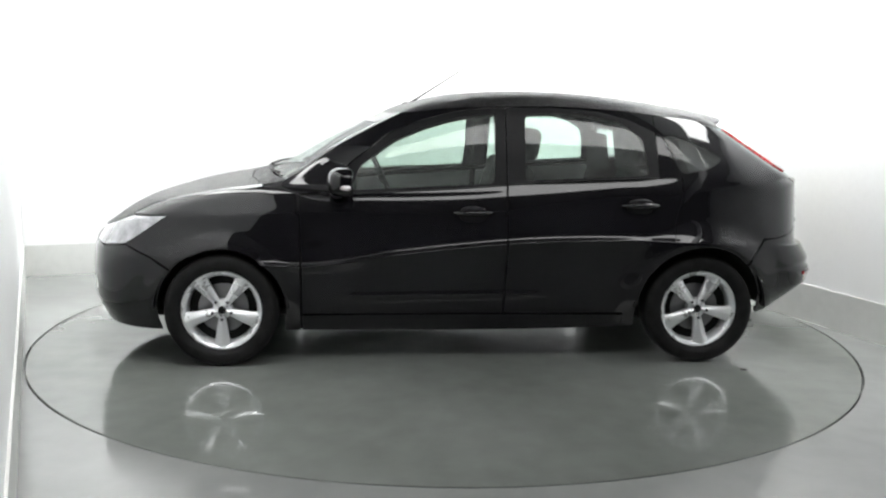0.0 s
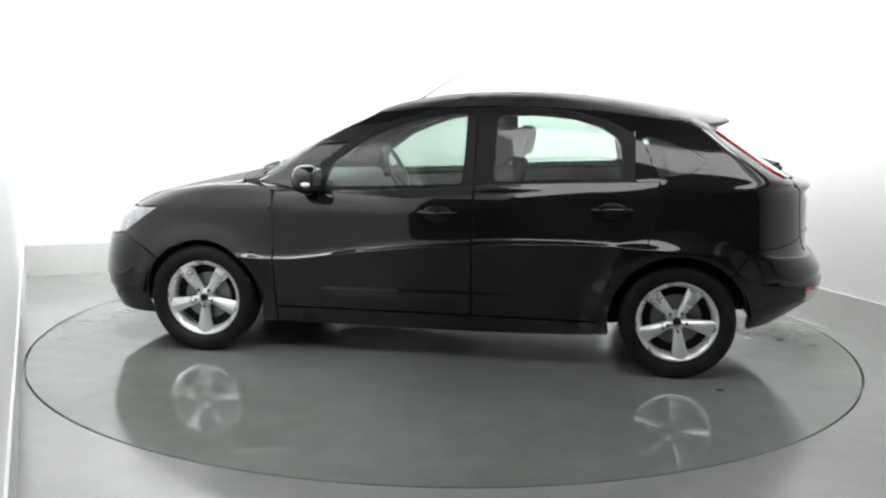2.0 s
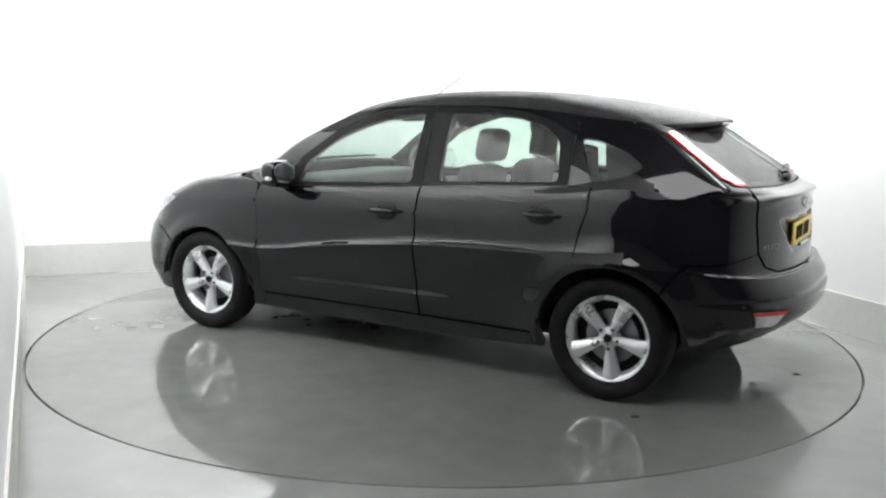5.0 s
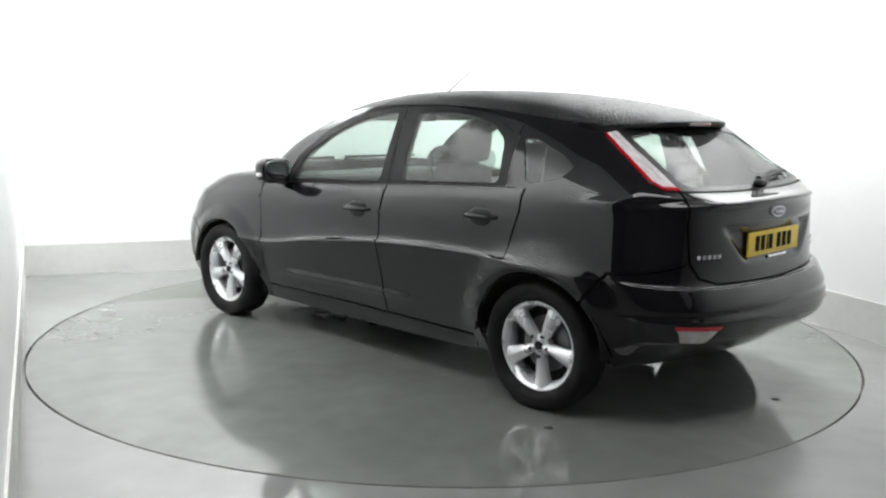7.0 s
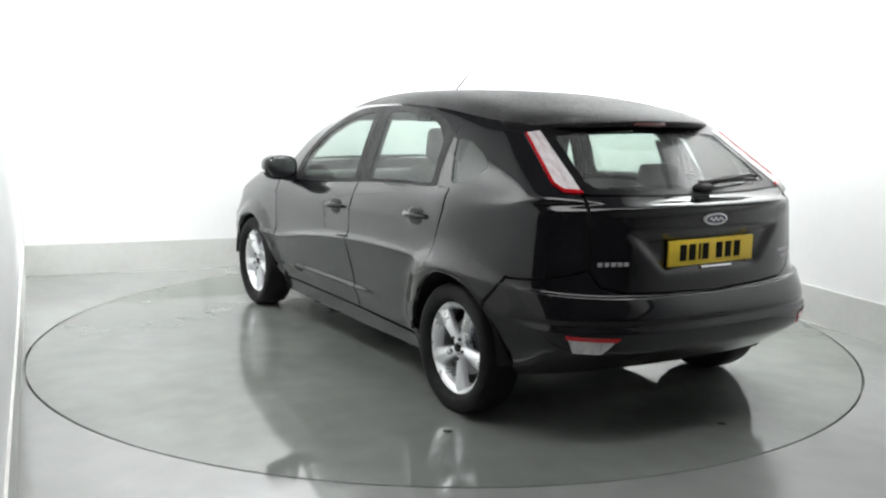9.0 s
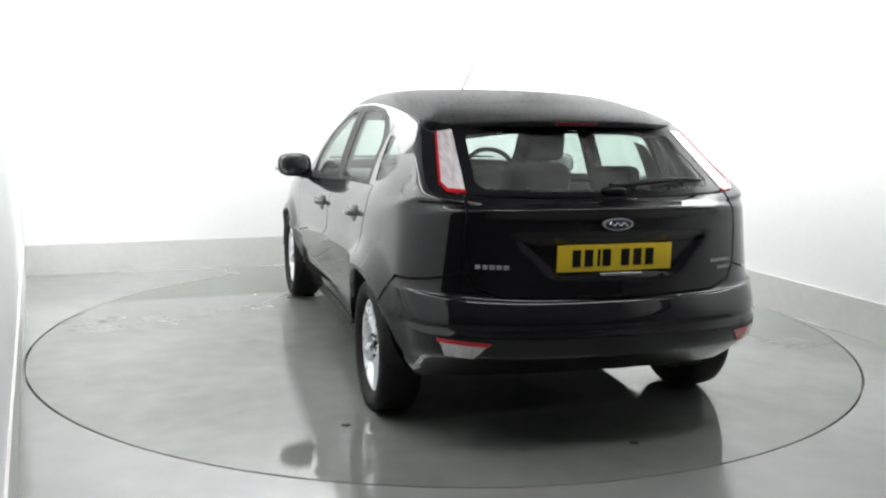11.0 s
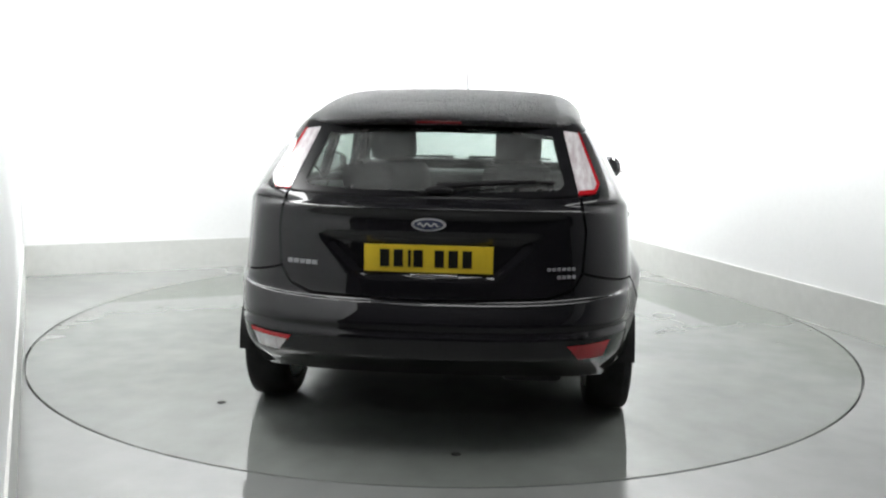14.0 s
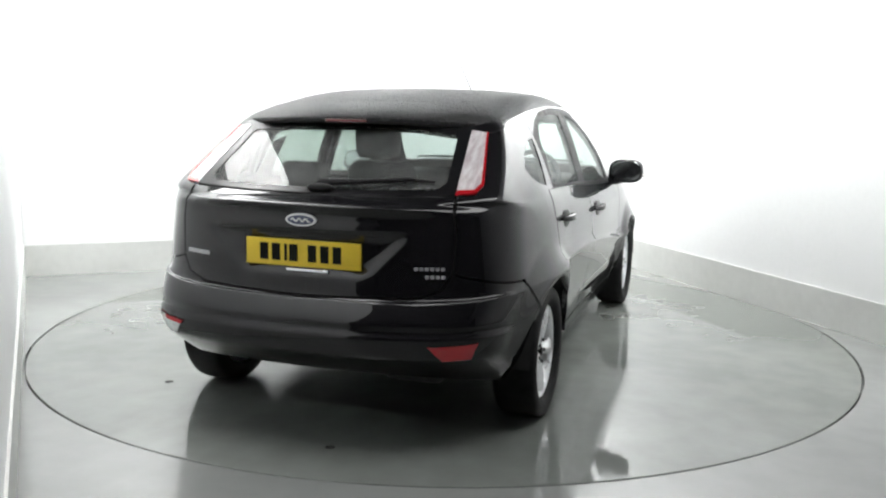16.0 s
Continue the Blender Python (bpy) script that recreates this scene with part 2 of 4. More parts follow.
def cove(shift, r=0.9):
    """The plan line of the back wall, a rounded corner and the right wall, moved outwards by shift."""
    c = CORNER + OUT_B * shift + OUT_R * shift
    a, b = c - DIR_B * r, c + DIR_R * r
    arc = [a * (1 - t) ** 2 + c * 2 * t * (1 - t) + b * t * t for t in (k / 12 for k in range(13))]
    return [A_BACK + OUT_B * shift - DIR_B * shift] + arc + [RIGHT_END + OUT_R * shift]


bent_wall("wall_back", cove(SET), H_BAY, 0.15, white_wall, "bright white painted cove wall above a grey plinth")
bent_wall("baseboard_back", cove(0), H_PLINTH, SET - 0.002, plinth_paint, "pale grey painted plinth along the white walls")
slab("wall_left", A_BACK + OUT_L * SET, A_FRONT_L + OUT_L * SET, 0, H_BAY, 0.15, white_wall, "bright white painted wall beside the turntable", 1)
slab("baseboard_left", A_BACK, A_FRONT_L, 0, H_PLINTH, SET + 0.02, plinth_paint, "pale grey painted plinth along a white wall", 1)
BACK_L, BACK_R = Vector((-2.6, -7.1)), Vector((5.3, -6.5))
slab("wall_return", A_FRONT_L + OUT_L * 0.16, Vector((-2.6, -3.62)), 0, H_BAY, 0.12, dark_wall, "plain dark wall behind the camera", -1)
slab("wall_side", Vector((-2.6, -3.62)), BACK_L, 0, H_BAY, 0.12, dark_wall, "plain dark wall behind the camera", 1)
slab("wall_front", BACK_L, BACK_R, 0, H_BAY, 0.12, dark_wall, "plain dark wall behind the camera", 1)

bm = bmesh.new()
bmesh.ops.create_circle(bm, cap_ends=False, segments=160, radius=R_TABLE + 0.006)
inner = bm.verts[:]
outer = [bm.verts.new((v.co.x / R_TABLE * 8.5, v.co.y / R_TABLE * 8.5, 0)) for v in inner]
for i in range(160):
    j = (i + 1) % 160
    bm.faces.new((inner[i], outer[i], outer[j], inner[j]))
low = [bm.verts.new((v.co.x, v.co.y, -0.06)) for v in inner]
for i in range(160):
    j = (i + 1) % 160
    bm.faces.new((inner[j], low[j], low[i], inner[i]))
bm.faces.new(low)
tagged(obj("floor", bm, floor_mat, smooth=False), "damp grey sealed concrete floor with dull stains", "floor", kind="structure")

bm = box(bmesh.new(), (-6, -8, H_BAY), (6.5, 5, H_BAY + 0.12))
tagged(obj("ceiling", bm, ceiling_paint, smooth=False), "plain dark ceiling of a photo bay", "ceiling", kind="structure")


def added_ceiling_light(x, y, turn, power, long=1.7, half=0.15):
    """An unseen slim strip light added under the ceiling, washing the wall beside it."""
    t = thing("added_ceiling_light", "unseen long slim strip light added under the dark ceiling", "ceiling light", "ceiling lights")
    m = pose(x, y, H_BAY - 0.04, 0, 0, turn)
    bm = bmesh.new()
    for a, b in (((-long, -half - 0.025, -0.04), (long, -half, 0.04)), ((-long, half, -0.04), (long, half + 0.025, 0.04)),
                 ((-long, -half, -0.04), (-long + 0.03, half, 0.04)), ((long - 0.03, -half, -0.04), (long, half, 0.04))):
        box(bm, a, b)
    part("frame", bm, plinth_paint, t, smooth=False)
    part("diffuser", box(bmesh.new(), (-long + 0.03, -half, 0.0), (long - 0.03, half, 0.03)), added_strip_glow if half < 0.4 else added_soft_glow, t, smooth=False)
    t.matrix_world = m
    lamp("added_strip_light", x, y, H_BAY - 0.085, long * 2 - 0.08, half * 2 - 0.01, turn, power)


# three unseen strips, added to brighten the white walls
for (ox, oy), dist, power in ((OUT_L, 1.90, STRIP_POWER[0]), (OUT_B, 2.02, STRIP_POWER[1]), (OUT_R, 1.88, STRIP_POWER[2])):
    added_ceiling_light(ox * dist, oy * dist, math.degrees(math.atan2(oy, ox)) - 90, power, 2.1, 0.32)

# wider unseen panel added overhead to lift the floor before the car
added_ceiling_light(-OUT_B.x * 2.9, -OUT_B.y * 2.9, math.degrees(math.atan2(OUT_B.y, OUT_B.x)) - 90, STRIP_POWER[3], 1.9, 0.45)

# unseen pelmet boards, added to keep the strips out of the car's reflections
for name, a, b, out, low in (("trim_left_added", A_BACK, A_FRONT_L, OUT_L, 2.32), ("trim_back_added", A_BACK, CORNER, OUT_B, 2.62), ("trim_right_added", CORNER, RIGHT_END, OUT_R, 2.42)):
    slab(name, a - out * 0.90, b - out * 0.90, low, H_BAY, 0.02, white_wall, "unseen white pelmet board added to hide the strip lights")

# ---- the turntable: a flush disc with an open joint round it ----
table = thing("turntable", "flush round grey concrete turntable with a thin dark joint", "turntable")
bm = lathe(bmesh.new(), [(0.0, 0.0), (0.6, 0.0), (1.3, 0.0), (2.0, 0.0), (R_TABLE - 0.008, 0.0), (R_TABLE - 0.005, -0.003), (R_TABLE - 0.005, -0.05)], 160, "Z")
part("disc", bm, table_mat, table)
# ---- the car's skin: rings round the body, from the bottom lip to the roof's middle ----
def curve(pairs, x):
    """Smooth interpolation through (place, value) pairs."""
    k = np.array(sorted(pairs), float)
    px, py = k[:, 0], k[:, 1]
    h = np.diff(px)
    d = np.diff(py) / h
    m = np.empty(len(px))
    m[0], m[-1] = d[0], d[-1]
    m[1:-1] = (h[1:] * d[:-1] + h[:-1] * d[1:]) / (h[1:] + h[:-1])
    x = np.clip(np.asarray(x, float), px[0], px[-1])
    i = np.clip(np.searchsorted(px, x) - 1, 0, len(px) - 2)
    t = (x - px[i]) / h[i]
    return ((2 * t**3 - 3 * t**2 + 1) * py[i] + (t**3 - 2 * t**2 + t) * h[i] * m[i]
            + (-2 * t**3 + 3 * t**2) * py[i + 1] + (t**3 - t**2) * h[i] * m[i + 1])


NU = 280


def ring(xf, lf, nf, xr, lr, nr, wide, high):
    """Half a ring, from the middle of the nose round the left side to the middle of the tail."""
    u = np.linspace(0, 1, NU + 1)
    a, b = 0.20, 0.78
    x, s = np.empty_like(u), np.ones_like(u)
    f = u < a
    ph = u[f] / a * math.pi / 2
    x[f], s[f] = xf - lf + lf * np.maximum(np.cos(ph), 0) ** (2 / nf), np.sin(ph) ** (2 / nf)
    r = u > b
    ph = (1 - u[r]) / (1 - b) * math.pi / 2
    x[r], s[r] = xr + lr - lr * np.maximum(np.cos(ph), 0) ** (2 / nr), np.sin(ph) ** (2 / nr)
    mid = ~f & ~r
    x[mid] = xf - lf + (u[mid] - a) / (b - a) * (xr + lr - xf + lf)
    return np.stack([x, curve(wide, x) * s, curve(high, x)], 1)


RINGS = [
    # bottom lip
    ring(2.07, 0.42, 2.5, -2.01, 0.45, 2.6, [(2.1, .76), (1.5, .770), (0, .755), (-1.4, .765), (-2, .72)],
         [(2.1, .215), (1.66, .19), (.95, .18), (-.95, .20), (-1.63, .255), (-2.0, .325)]),
    # sill and bumper skirts
    ring(2.12, 0.42, 2.5, -2.135, 0.42, 2.7, [(2.1, .79), (1.5, .818), (0, .802), (-1.4, .818), (-2.1, .745)],
         [(2.1, .33), (1.5, .35), (0, .365), (-1.0, .38), (-1.6, .40), (-2.1, .43)]),
    # widest line of the bumpers
    ring(2.13, 0.45, 2.5, -2.150, 0.42, 2.7, [(2.1, .80), (1.5, .848), (.8, .848), (0, .838), (-.8, .840), (-1.4, .845), (-2.1, .765)],
         [(2.1, .49), (1.5, .50), (0, .51), (-1.0, .52), (-1.6, .54), (-2.1, .565)]),
    # line over the arches
    ring(2.13, 0.50, 2.4, -2.105, 0.42, 2.7, [(2.1, .79), (1.5, .862), (.8, .872), (0, .880), (-.8, .880), (-1.4, .870), (-2.1, .755)],
         [(2.1, .60), (1.5, .60), (.85, .552), (.38, .615), (0, .656), (-.25, .677), (-.8, .697), (-1.6, .67), (-2.1, .640)]),
    # foot of the tailgate
    ring(2.11, 0.51, 2.35, -2.068, 0.42, 2.6, [(2.1, .77), (1.5, .848), (.8, .850), (0, .856), (-.8, .857), (-1.4, .856), (-2.1, .755)],
         [(2.11, .655), (1.5, .66), (.85, .592), (.38, .655), (0, .696), (-.25, .717), (-.8, .737), (-1.5, .73), (-1.8, .695), (-2.07, .668)]),
    # shoulder crease, edge of the bonnet, ledge of the tailgate
    ring(2.07, 0.50, 2.3, -2.058, 0.44, 2.6, [(2.1, .74), (1.6, .80), (1.2, .835), (.6, .845), (-.8, .848), (-1.4, .838), (-2.05, .735)],
         [(2.07, .70), (1.8, .785), (1.4, .82), (.87, .832), (.4, .834), (-.2, .838), (-.77, .866), (-1.17, .902), (-1.47, .920), (-1.8, .975), (-2.05, 1.012)]),
    # half way up the bonnet and the shoulder
    ring(1.80, 0.56, 2.6, -2.035, 0.42, 2.5, [(1.9, .68), (1.5, .745), (1.2, .785), (.8, .812), (.4, .820), (-.8, .827), (-1.4, .822), (-1.7, .792), (-2.0, .72)],
         [(1.80, .862), (1.6, .905), (1.2, .945), (.8, .920), (.4, .915), (-.2, .925), (-.85, .965), (-1.47, 1.0), (-1.8, 1.02), (-2.05, 1.028)]),
    # belt line, foot of the windscreen and of the rear window
    ring(1.12, 0.20, 2.3, -1.965, 0.24, 2.6, [(1.13, .735), (.8, .775), (.5, .790), (-.3, .792), (-1.0, .797), (-1.4, .797), (-1.7, .762), (-1.97, .705)],
         [(1.13, 1.022), (.9, .99), (.57, .965), (-.14, .990), (-.32, 1.003), (-1.0, 1.042), (-1.4, 1.065), (-1.97, 1.050)]),
    # half way up the glass
    ring(0.80, 0.13, 2.3, -1.72, 0.20, 2.6, [(.8, .68), (.4, .722), (-.3, .728), (-1.0, .730), (-1.4, .722), (-1.55, .700), (-1.75, .672)],
         [(.80, 1.190), (.7, 1.190), (.5, 1.19), (.2, 1.195), (-.3, 1.205), (-1.0, 1.220), (-1.4, 1.205), (-1.8, 1.205)]),
    # edge of the roof
    ring(0.425, 0.11, 2.3, -1.50, 0.17, 2.6, [(.4, .58), (.1, .618), (-.3, .632), (-.8, .632), (-1.2, .622), (-1.55, .605)],
         [(.46, 1.375), (.33, 1.378), (.1, 1.408), (-.2, 1.424), (-.5, 1.428), (-.9, 1.405), (-1.2, 1.370), (-1.55, 1.340)]),
    ring(0.32, 0.20, 2.4, -1.46, 0.20, 2.4, [(.3, .47), (-.3, .51), (-1.0, .50), (-1.6, .47)],
         [(.35, 1.408), (.1, 1.452), (-.1, 1.474), (-.5, 1.484), (-.9, 1.460), (-1.2, 1.422), (-1.51, 1.362)]),
    ring(0.26, 0.24, 2.4, -1.445, 0.20, 2.4, [(.24, .24), (-.3, .26), (-1.0, .25), (-1.6, .22)],
         [(.30, 1.422), (.1, 1.465), (-.1, 1.488), (-.5, 1.500), (-.9, 1.476), (-1.2, 1.436), (-1.49, 1.375)]),
    ring(0.23, 0.28, 2.4, -1.44, 0.20, 2.4, [(.2, .0), (-1.6, .0)],
         [(.26, 1.428), (.1, 1.468), (-.1, 1.491), (-.5, 1.504), (-.9, 1.480), (-1.2, 1.440), (-1.48, 1.380)]),
]
STEPS = (9, 15, 11, 8, 22, 6, 9, 10, 10, 5, 5, 5)
AXLES = (1.32, -1.32)
HUB_Z, R_ARCH = 0.303, (0.342, 0.362)


CREASE = {1: 0.3, 2: 0.55, 3: 1.0, 4: 0.2, 5: 0.8}    # how sharp the line along a ring is


def skin():
    rows = []
    n = len(RINGS)
    for k in range(n - 1):
        p0, p1 = RINGS[k], RINGS[k + 1]
        m0 = (RINGS[k + 1] - RINGS[max(k - 1, 0)]) * (0.42 if k else 0.6)
        m1 = (RINGS[min(k + 2, n - 1)] - p0) * (0.42 if k < n - 2 else 0.6)
        c0, c1 = CREASE.get(k, 0), CREASE.get(k + 1, 0)
        m0, m1 = m0 * (1 - c0) + (p1 - p0) * c0, m1 * (1 - c1) + (p1 - p0) * c1
        for j in range(STEPS[k]):
            t = j / STEPS[k]
            rows.append((2 * t**3 - 3 * t**2 + 1) * p0 + (t**3 - 2 * t**2 + t) * m0 + (-2 * t**3 + 3 * t**2) * p1 + (t**3 - t**2) * m1)
    rows.append(RINGS[-1])
    g = np.stack(rows, 1)      # [u, v, xyz]
    # ease the upper body, but not its pressed lines
    k = int(np.cumsum(STEPS)[5])
    for _ in range(9):
        g[1:-1, k:, :] = g[1:-1, k:, :] * 0.5 + (g[:-2, k:, :] + g[2:, k:, :]) * 0.25
    for _ in range(5):
        g[:, k:-1, :] = g[:, k:-1, :] * 0.5 + (g[:, k - 1:-2, :] + g[:, k + 1:, :]) * 0.25
    # flared arches: a lip that stands out round each wheel and runs out at a soft edge
    for ax, r_in, r_out, rise in ((AXLES[0], 0.35, 0.455, 0.022), (AXLES[1], 0.365, 0.530, 0.036)):
        d = np.hypot(g[..., 0] - ax, g[..., 2] - HUB_Z)
        run = np.clip((r_out - d) / (r_out - r_in), 0, 1)
        low = np.clip((g[..., 2] - 0.22) / 0.15, 0, 1)
        g[..., 1] += np.where(g[..., 1] > 0.5, rise * low * run * run * (3 - 2 * run), 0)
    # pressed line low on the doors
    fade = np.clip((0.75 - g[..., 0]) / 0.2, 0, 1) * np.clip((g[..., 0] + 0.55) / 0.3, 0, 1)
    g[..., 1] += np.where(g[..., 1] > 0.7, 0.013 * fade * np.exp(-((g[..., 2] - 0.385 + 0.012 * g[..., 0]) / 0.018) ** 2), 0)
    # recess for the number plate in the tailgate, the lip over it and the crease under the badge
    x, y, z = g[..., 0].copy(), g[..., 1], g[..., 2]
    tail = x < -1.8
    half = 0.275 + (z - 0.745) * 1.0
    inside = np.clip((half + 0.02 - np.abs(y)) / 0.05, 0, 1) * np.clip((z - 0.725) / 0.025, 0, 1) * np.clip((0.915 - z) / 0.03, 0, 1)
    g[..., 0] += np.where(tail, 0.024 * inside, 0)
    across = np.clip((0.56 - np.abs(y)) / 0.12, 0, 1)
    g[..., 0] -= np.where(tail, 0.016 * across * np.exp(-((z - 1.012) / 0.016) ** 2), 0)
    g[..., 0] += np.where(tail, 0.008 * across * np.clip((z - 0.945) / 0.006, 0, 1) * np.clip((1.005 - z) / 0.03, 0, 1), 0)
    # the lower bumper stands proud of the upper: a thin ledge across the tail
    step = 0.014 * np.clip((0.528 - z) / 0.012, 0, 1) * np.clip((z - 0.30) / 0.12, 0, 1) * np.clip((-1.72 - x) / 0.12, 0, 1)
    g[..., 0] -= np.where(tail, step, 0)
    g[..., 1] += np.where((y > 0.6) & (x < -1.7), step * 0.5, 0)
    g[..., 1] = np.maximum(g[..., 1] * 1.030, 0)
    g[0, :, 1] = g[-1, :, 1] = 0
    return g


G = skin()
NV = G.shape[1] - 1
ROW = np.cumsum((0,) + STEPS)

GU, GV = np.gradient(G, axis=0), np.gradient(G, axis=1)
GN = np.cross(GU, GV)
GN /= np.maximum(np.linalg.norm(GN, axis=2, keepdims=True), 1e-9)
GN[0, :, 1] = GN[-1, :, 1] = 0

from mathutils.bvhtree import BVHTree
TREE = BVHTree.FromPolygons([tuple(p) for p in G.reshape(-1, 3)],
                            [(i * (NV + 1) + j, (i + 1) * (NV + 1) + j, (i + 1) * (NV + 1) + j + 1, i * (NV + 1) + j + 1) for i in range(NU) for j in range(NV)])
WAYS = {"S": (lambda a, b: (a, 2, b), (0, -1, 0)), "R": (lambda a, b: (-4, max(a, 1e-4), b), (1, 0, 0)),
        "F": (lambda a, b: (4, max(a, 1e-4), b), (-1, 0, 0)), "T": (lambda a, b: (a, max(b, 1e-4), 3), (0, 0, -1))}


def on_skin(mode, a, b):
    """Grid place of a point given as seen from the side (S), rear (R), front (F), top (T), by grid (U), or by x on a row (B)."""
    if mode == "U":
        return float(a), float(b)
    if mode == "B":
        return float(np.interp(-a, -G[:, int(b), 0], np.arange(NU + 1))), float(b)
    start, way = WAYS[mode]
    p, n, k, d = TREE.ray_cast(Vector(start(a, b)), Vector(way))
    if p is None:
        guess = {"S": (a, 0.8, b), "R": (-2, a, b), "F": (2, a, b), "T": (a, b, 1)}[mode]
        p, n, k, d = TREE.find_nearest(Vector(guess))
    i, j = divmod(k, NV)
    s = t = 0.5
    c00, c10, c11, c01 = G[i, j], G[i + 1, j], G[i + 1, j + 1], G[i, j + 1]
    for _ in range(6):
        q = (1 - s) * (1 - t) * c00 + s * (1 - t) * c10 + s * t * c11 + (1 - s) * t * c01
        ds = (1 - t) * (c10 - c00) + t * (c11 - c01)
        dt = (1 - s) * (c01 - c00) + s * (c11 - c10)
        st, *_ = np.linalg.lstsq(np.stack([ds, dt], 1), np.array(p) - q, rcond=None)
        s, t = s + st[0], t + st[1]
    return i + min(max(s, 0), 1), j + min(max(t, 0), 1)


def at(i, j, grid=None):
    g = G if grid is None else grid
    i0, j0 = min(int(i), NU - 1), min(int(j), NV - 1)
    s, t = i - i0, j - j0
    return (1 - s) * (1 - t) * g[i0, j0] + s * (1 - t) * g[i0 + 1, j0] + s * t * g[i0 + 1, j0 + 1] + (1 - s) * t * g[i0, j0 + 1]


def outline(*pts, step=0.025):
    """A closed line on the skin, in grid places, through points of on_skin; straight as seen where neighbours share a way of looking."""
    out = []
    for k, p in enumerate(pts):
        q = pts[(k + 1) % len(pts)]
        if p[0] == q[0] and p[0] in WAYS:
            n = max(1, int(math.hypot(q[1] - p[1], q[2] - p[2]) / step))
            out += [on_skin(p[0], p[1] + (q[1] - p[1]) * m / n, p[2] + (q[2] - p[2]) * m / n) for m in range(n)]
        else:
            a, b = on_skin(*p), on_skin(*q)
            n = max(1, int(max(abs(a[0] - b[0]), abs(a[1] - b[1])) / 2))
            out += [(a[0] + (b[0] - a[0]) * m / n, a[1] + (b[1] - a[1]) * m / n) for m in range(n)]
    return out


def rounded(mode, pts, r=0.03):
    """Points with rounded corners."""
    out = []
    n = len(pts)
    for k in range(n):
        p, c, q = (np.array(pts[m % n], float) for m in (k - 1, k, k + 1))
        a, b = p - c, q - c
        la, lb = np.linalg.norm(a), np.linalg.norm(b)
        s, e = c + a / la * min(r, la * 0.45), c + b / lb * min(r, lb * 0.45)
        out += [(mode, *(s * (1 - t) ** 2 + c * 2 * t * (1 - t) + e * t * t)) for t in (0, 0.25, 0.5, 0.75, 1)]
    return out


def arch(k, r, a0, a1, n=18):
    return [("S", AXLES[k] + r * math.cos(radians(a0 + (a1 - a0) * m / n)), HUB_Z + r * math.sin(radians(a0 + (a1 - a0) * m / n))) for m in range(n + 1)]


def shrunk(poly, gap):
    """The outline drawn in by gap metres, but not along the car's middle line."""
    area = sum(a[0] * b[1] - b[0] * a[1] for a, b in zip(poly, poly[1:] + poly[:1]))
    sgn = 1 if area > 0 else -1
    out = []
    n = len(poly)
    for k in range(n):
        p, c, q = poly[k - 1], poly[k], poly[(k + 1) % n]
        mu, mv = np.linalg.norm(at(*c, GU)) + 1e-6, np.linalg.norm(at(*c, GV)) + 1e-6
        e1, e2 = np.array([(c[0] - p[0]) * mu, (c[1] - p[1]) * mv]), np.array([(q[0] - c[0]) * mu, (q[1] - c[1]) * mv])
        if np.linalg.norm(e1) < 1e-9 or np.linalg.norm(e2) < 1e-9:
            out.append(c)
            continue
        e1, e2 = e1 / np.linalg.norm(e1), e2 / np.linalg.norm(e2)
        d = np.array([-(e1[1] + e2[1]), e1[0] + e2[0]]) * sgn
        d = d / max(np.linalg.norm(d), 0.35) * gap
        i, j = c[0] + d[0] / mu, c[1] + d[1] / mv
        if c[0] < 0.02 or c[0] > NU - 0.02:
            i = c[0]
        if c[1] > NV - 0.02 or c[1] < 0.01:
            j = c[1]
        out.append((min(max(i, 0), NU), min(max(j, 0), NV)))
    return out


def within(poly, px, py):
    """Which of the grid places lie inside the outline."""
    p = np.array(poly)
    q = np.roll(p, -1, 0)
    ins = np.zeros(px.shape, bool)
    for (x1, y1), (x2, y2) in zip(p, q):
        if y1 != y2:
            ins ^= ((y1 > py) != (y2 > py)) & (px < (x2 - x1) * (py - y1) / (y2 - y1) + x1)
    return ins


def clip_cell(poly, i, j):
    for axis, lim, keep in ((0, i, 1), (0, i + 1, -1), (1, j, 1), (1, j + 1, -1)):
        out = []
        for k in range(len(poly)):
            a, b = poly[k - 1], poly[k]
            ia, ib = (a[axis] - lim) * keep >= 0, (b[axis] - lim) * keep >= 0
            if ia != ib:
                t = (lim - a[axis]) / (b[axis] - a[axis])
                out.append((a[0] + t * (b[0] - a[0]), a[1] + t * (b[1] - a[1])))
            if ib:
                out.append(b)
        poly = out
        if len(poly) < 3:
            return []
    return poly


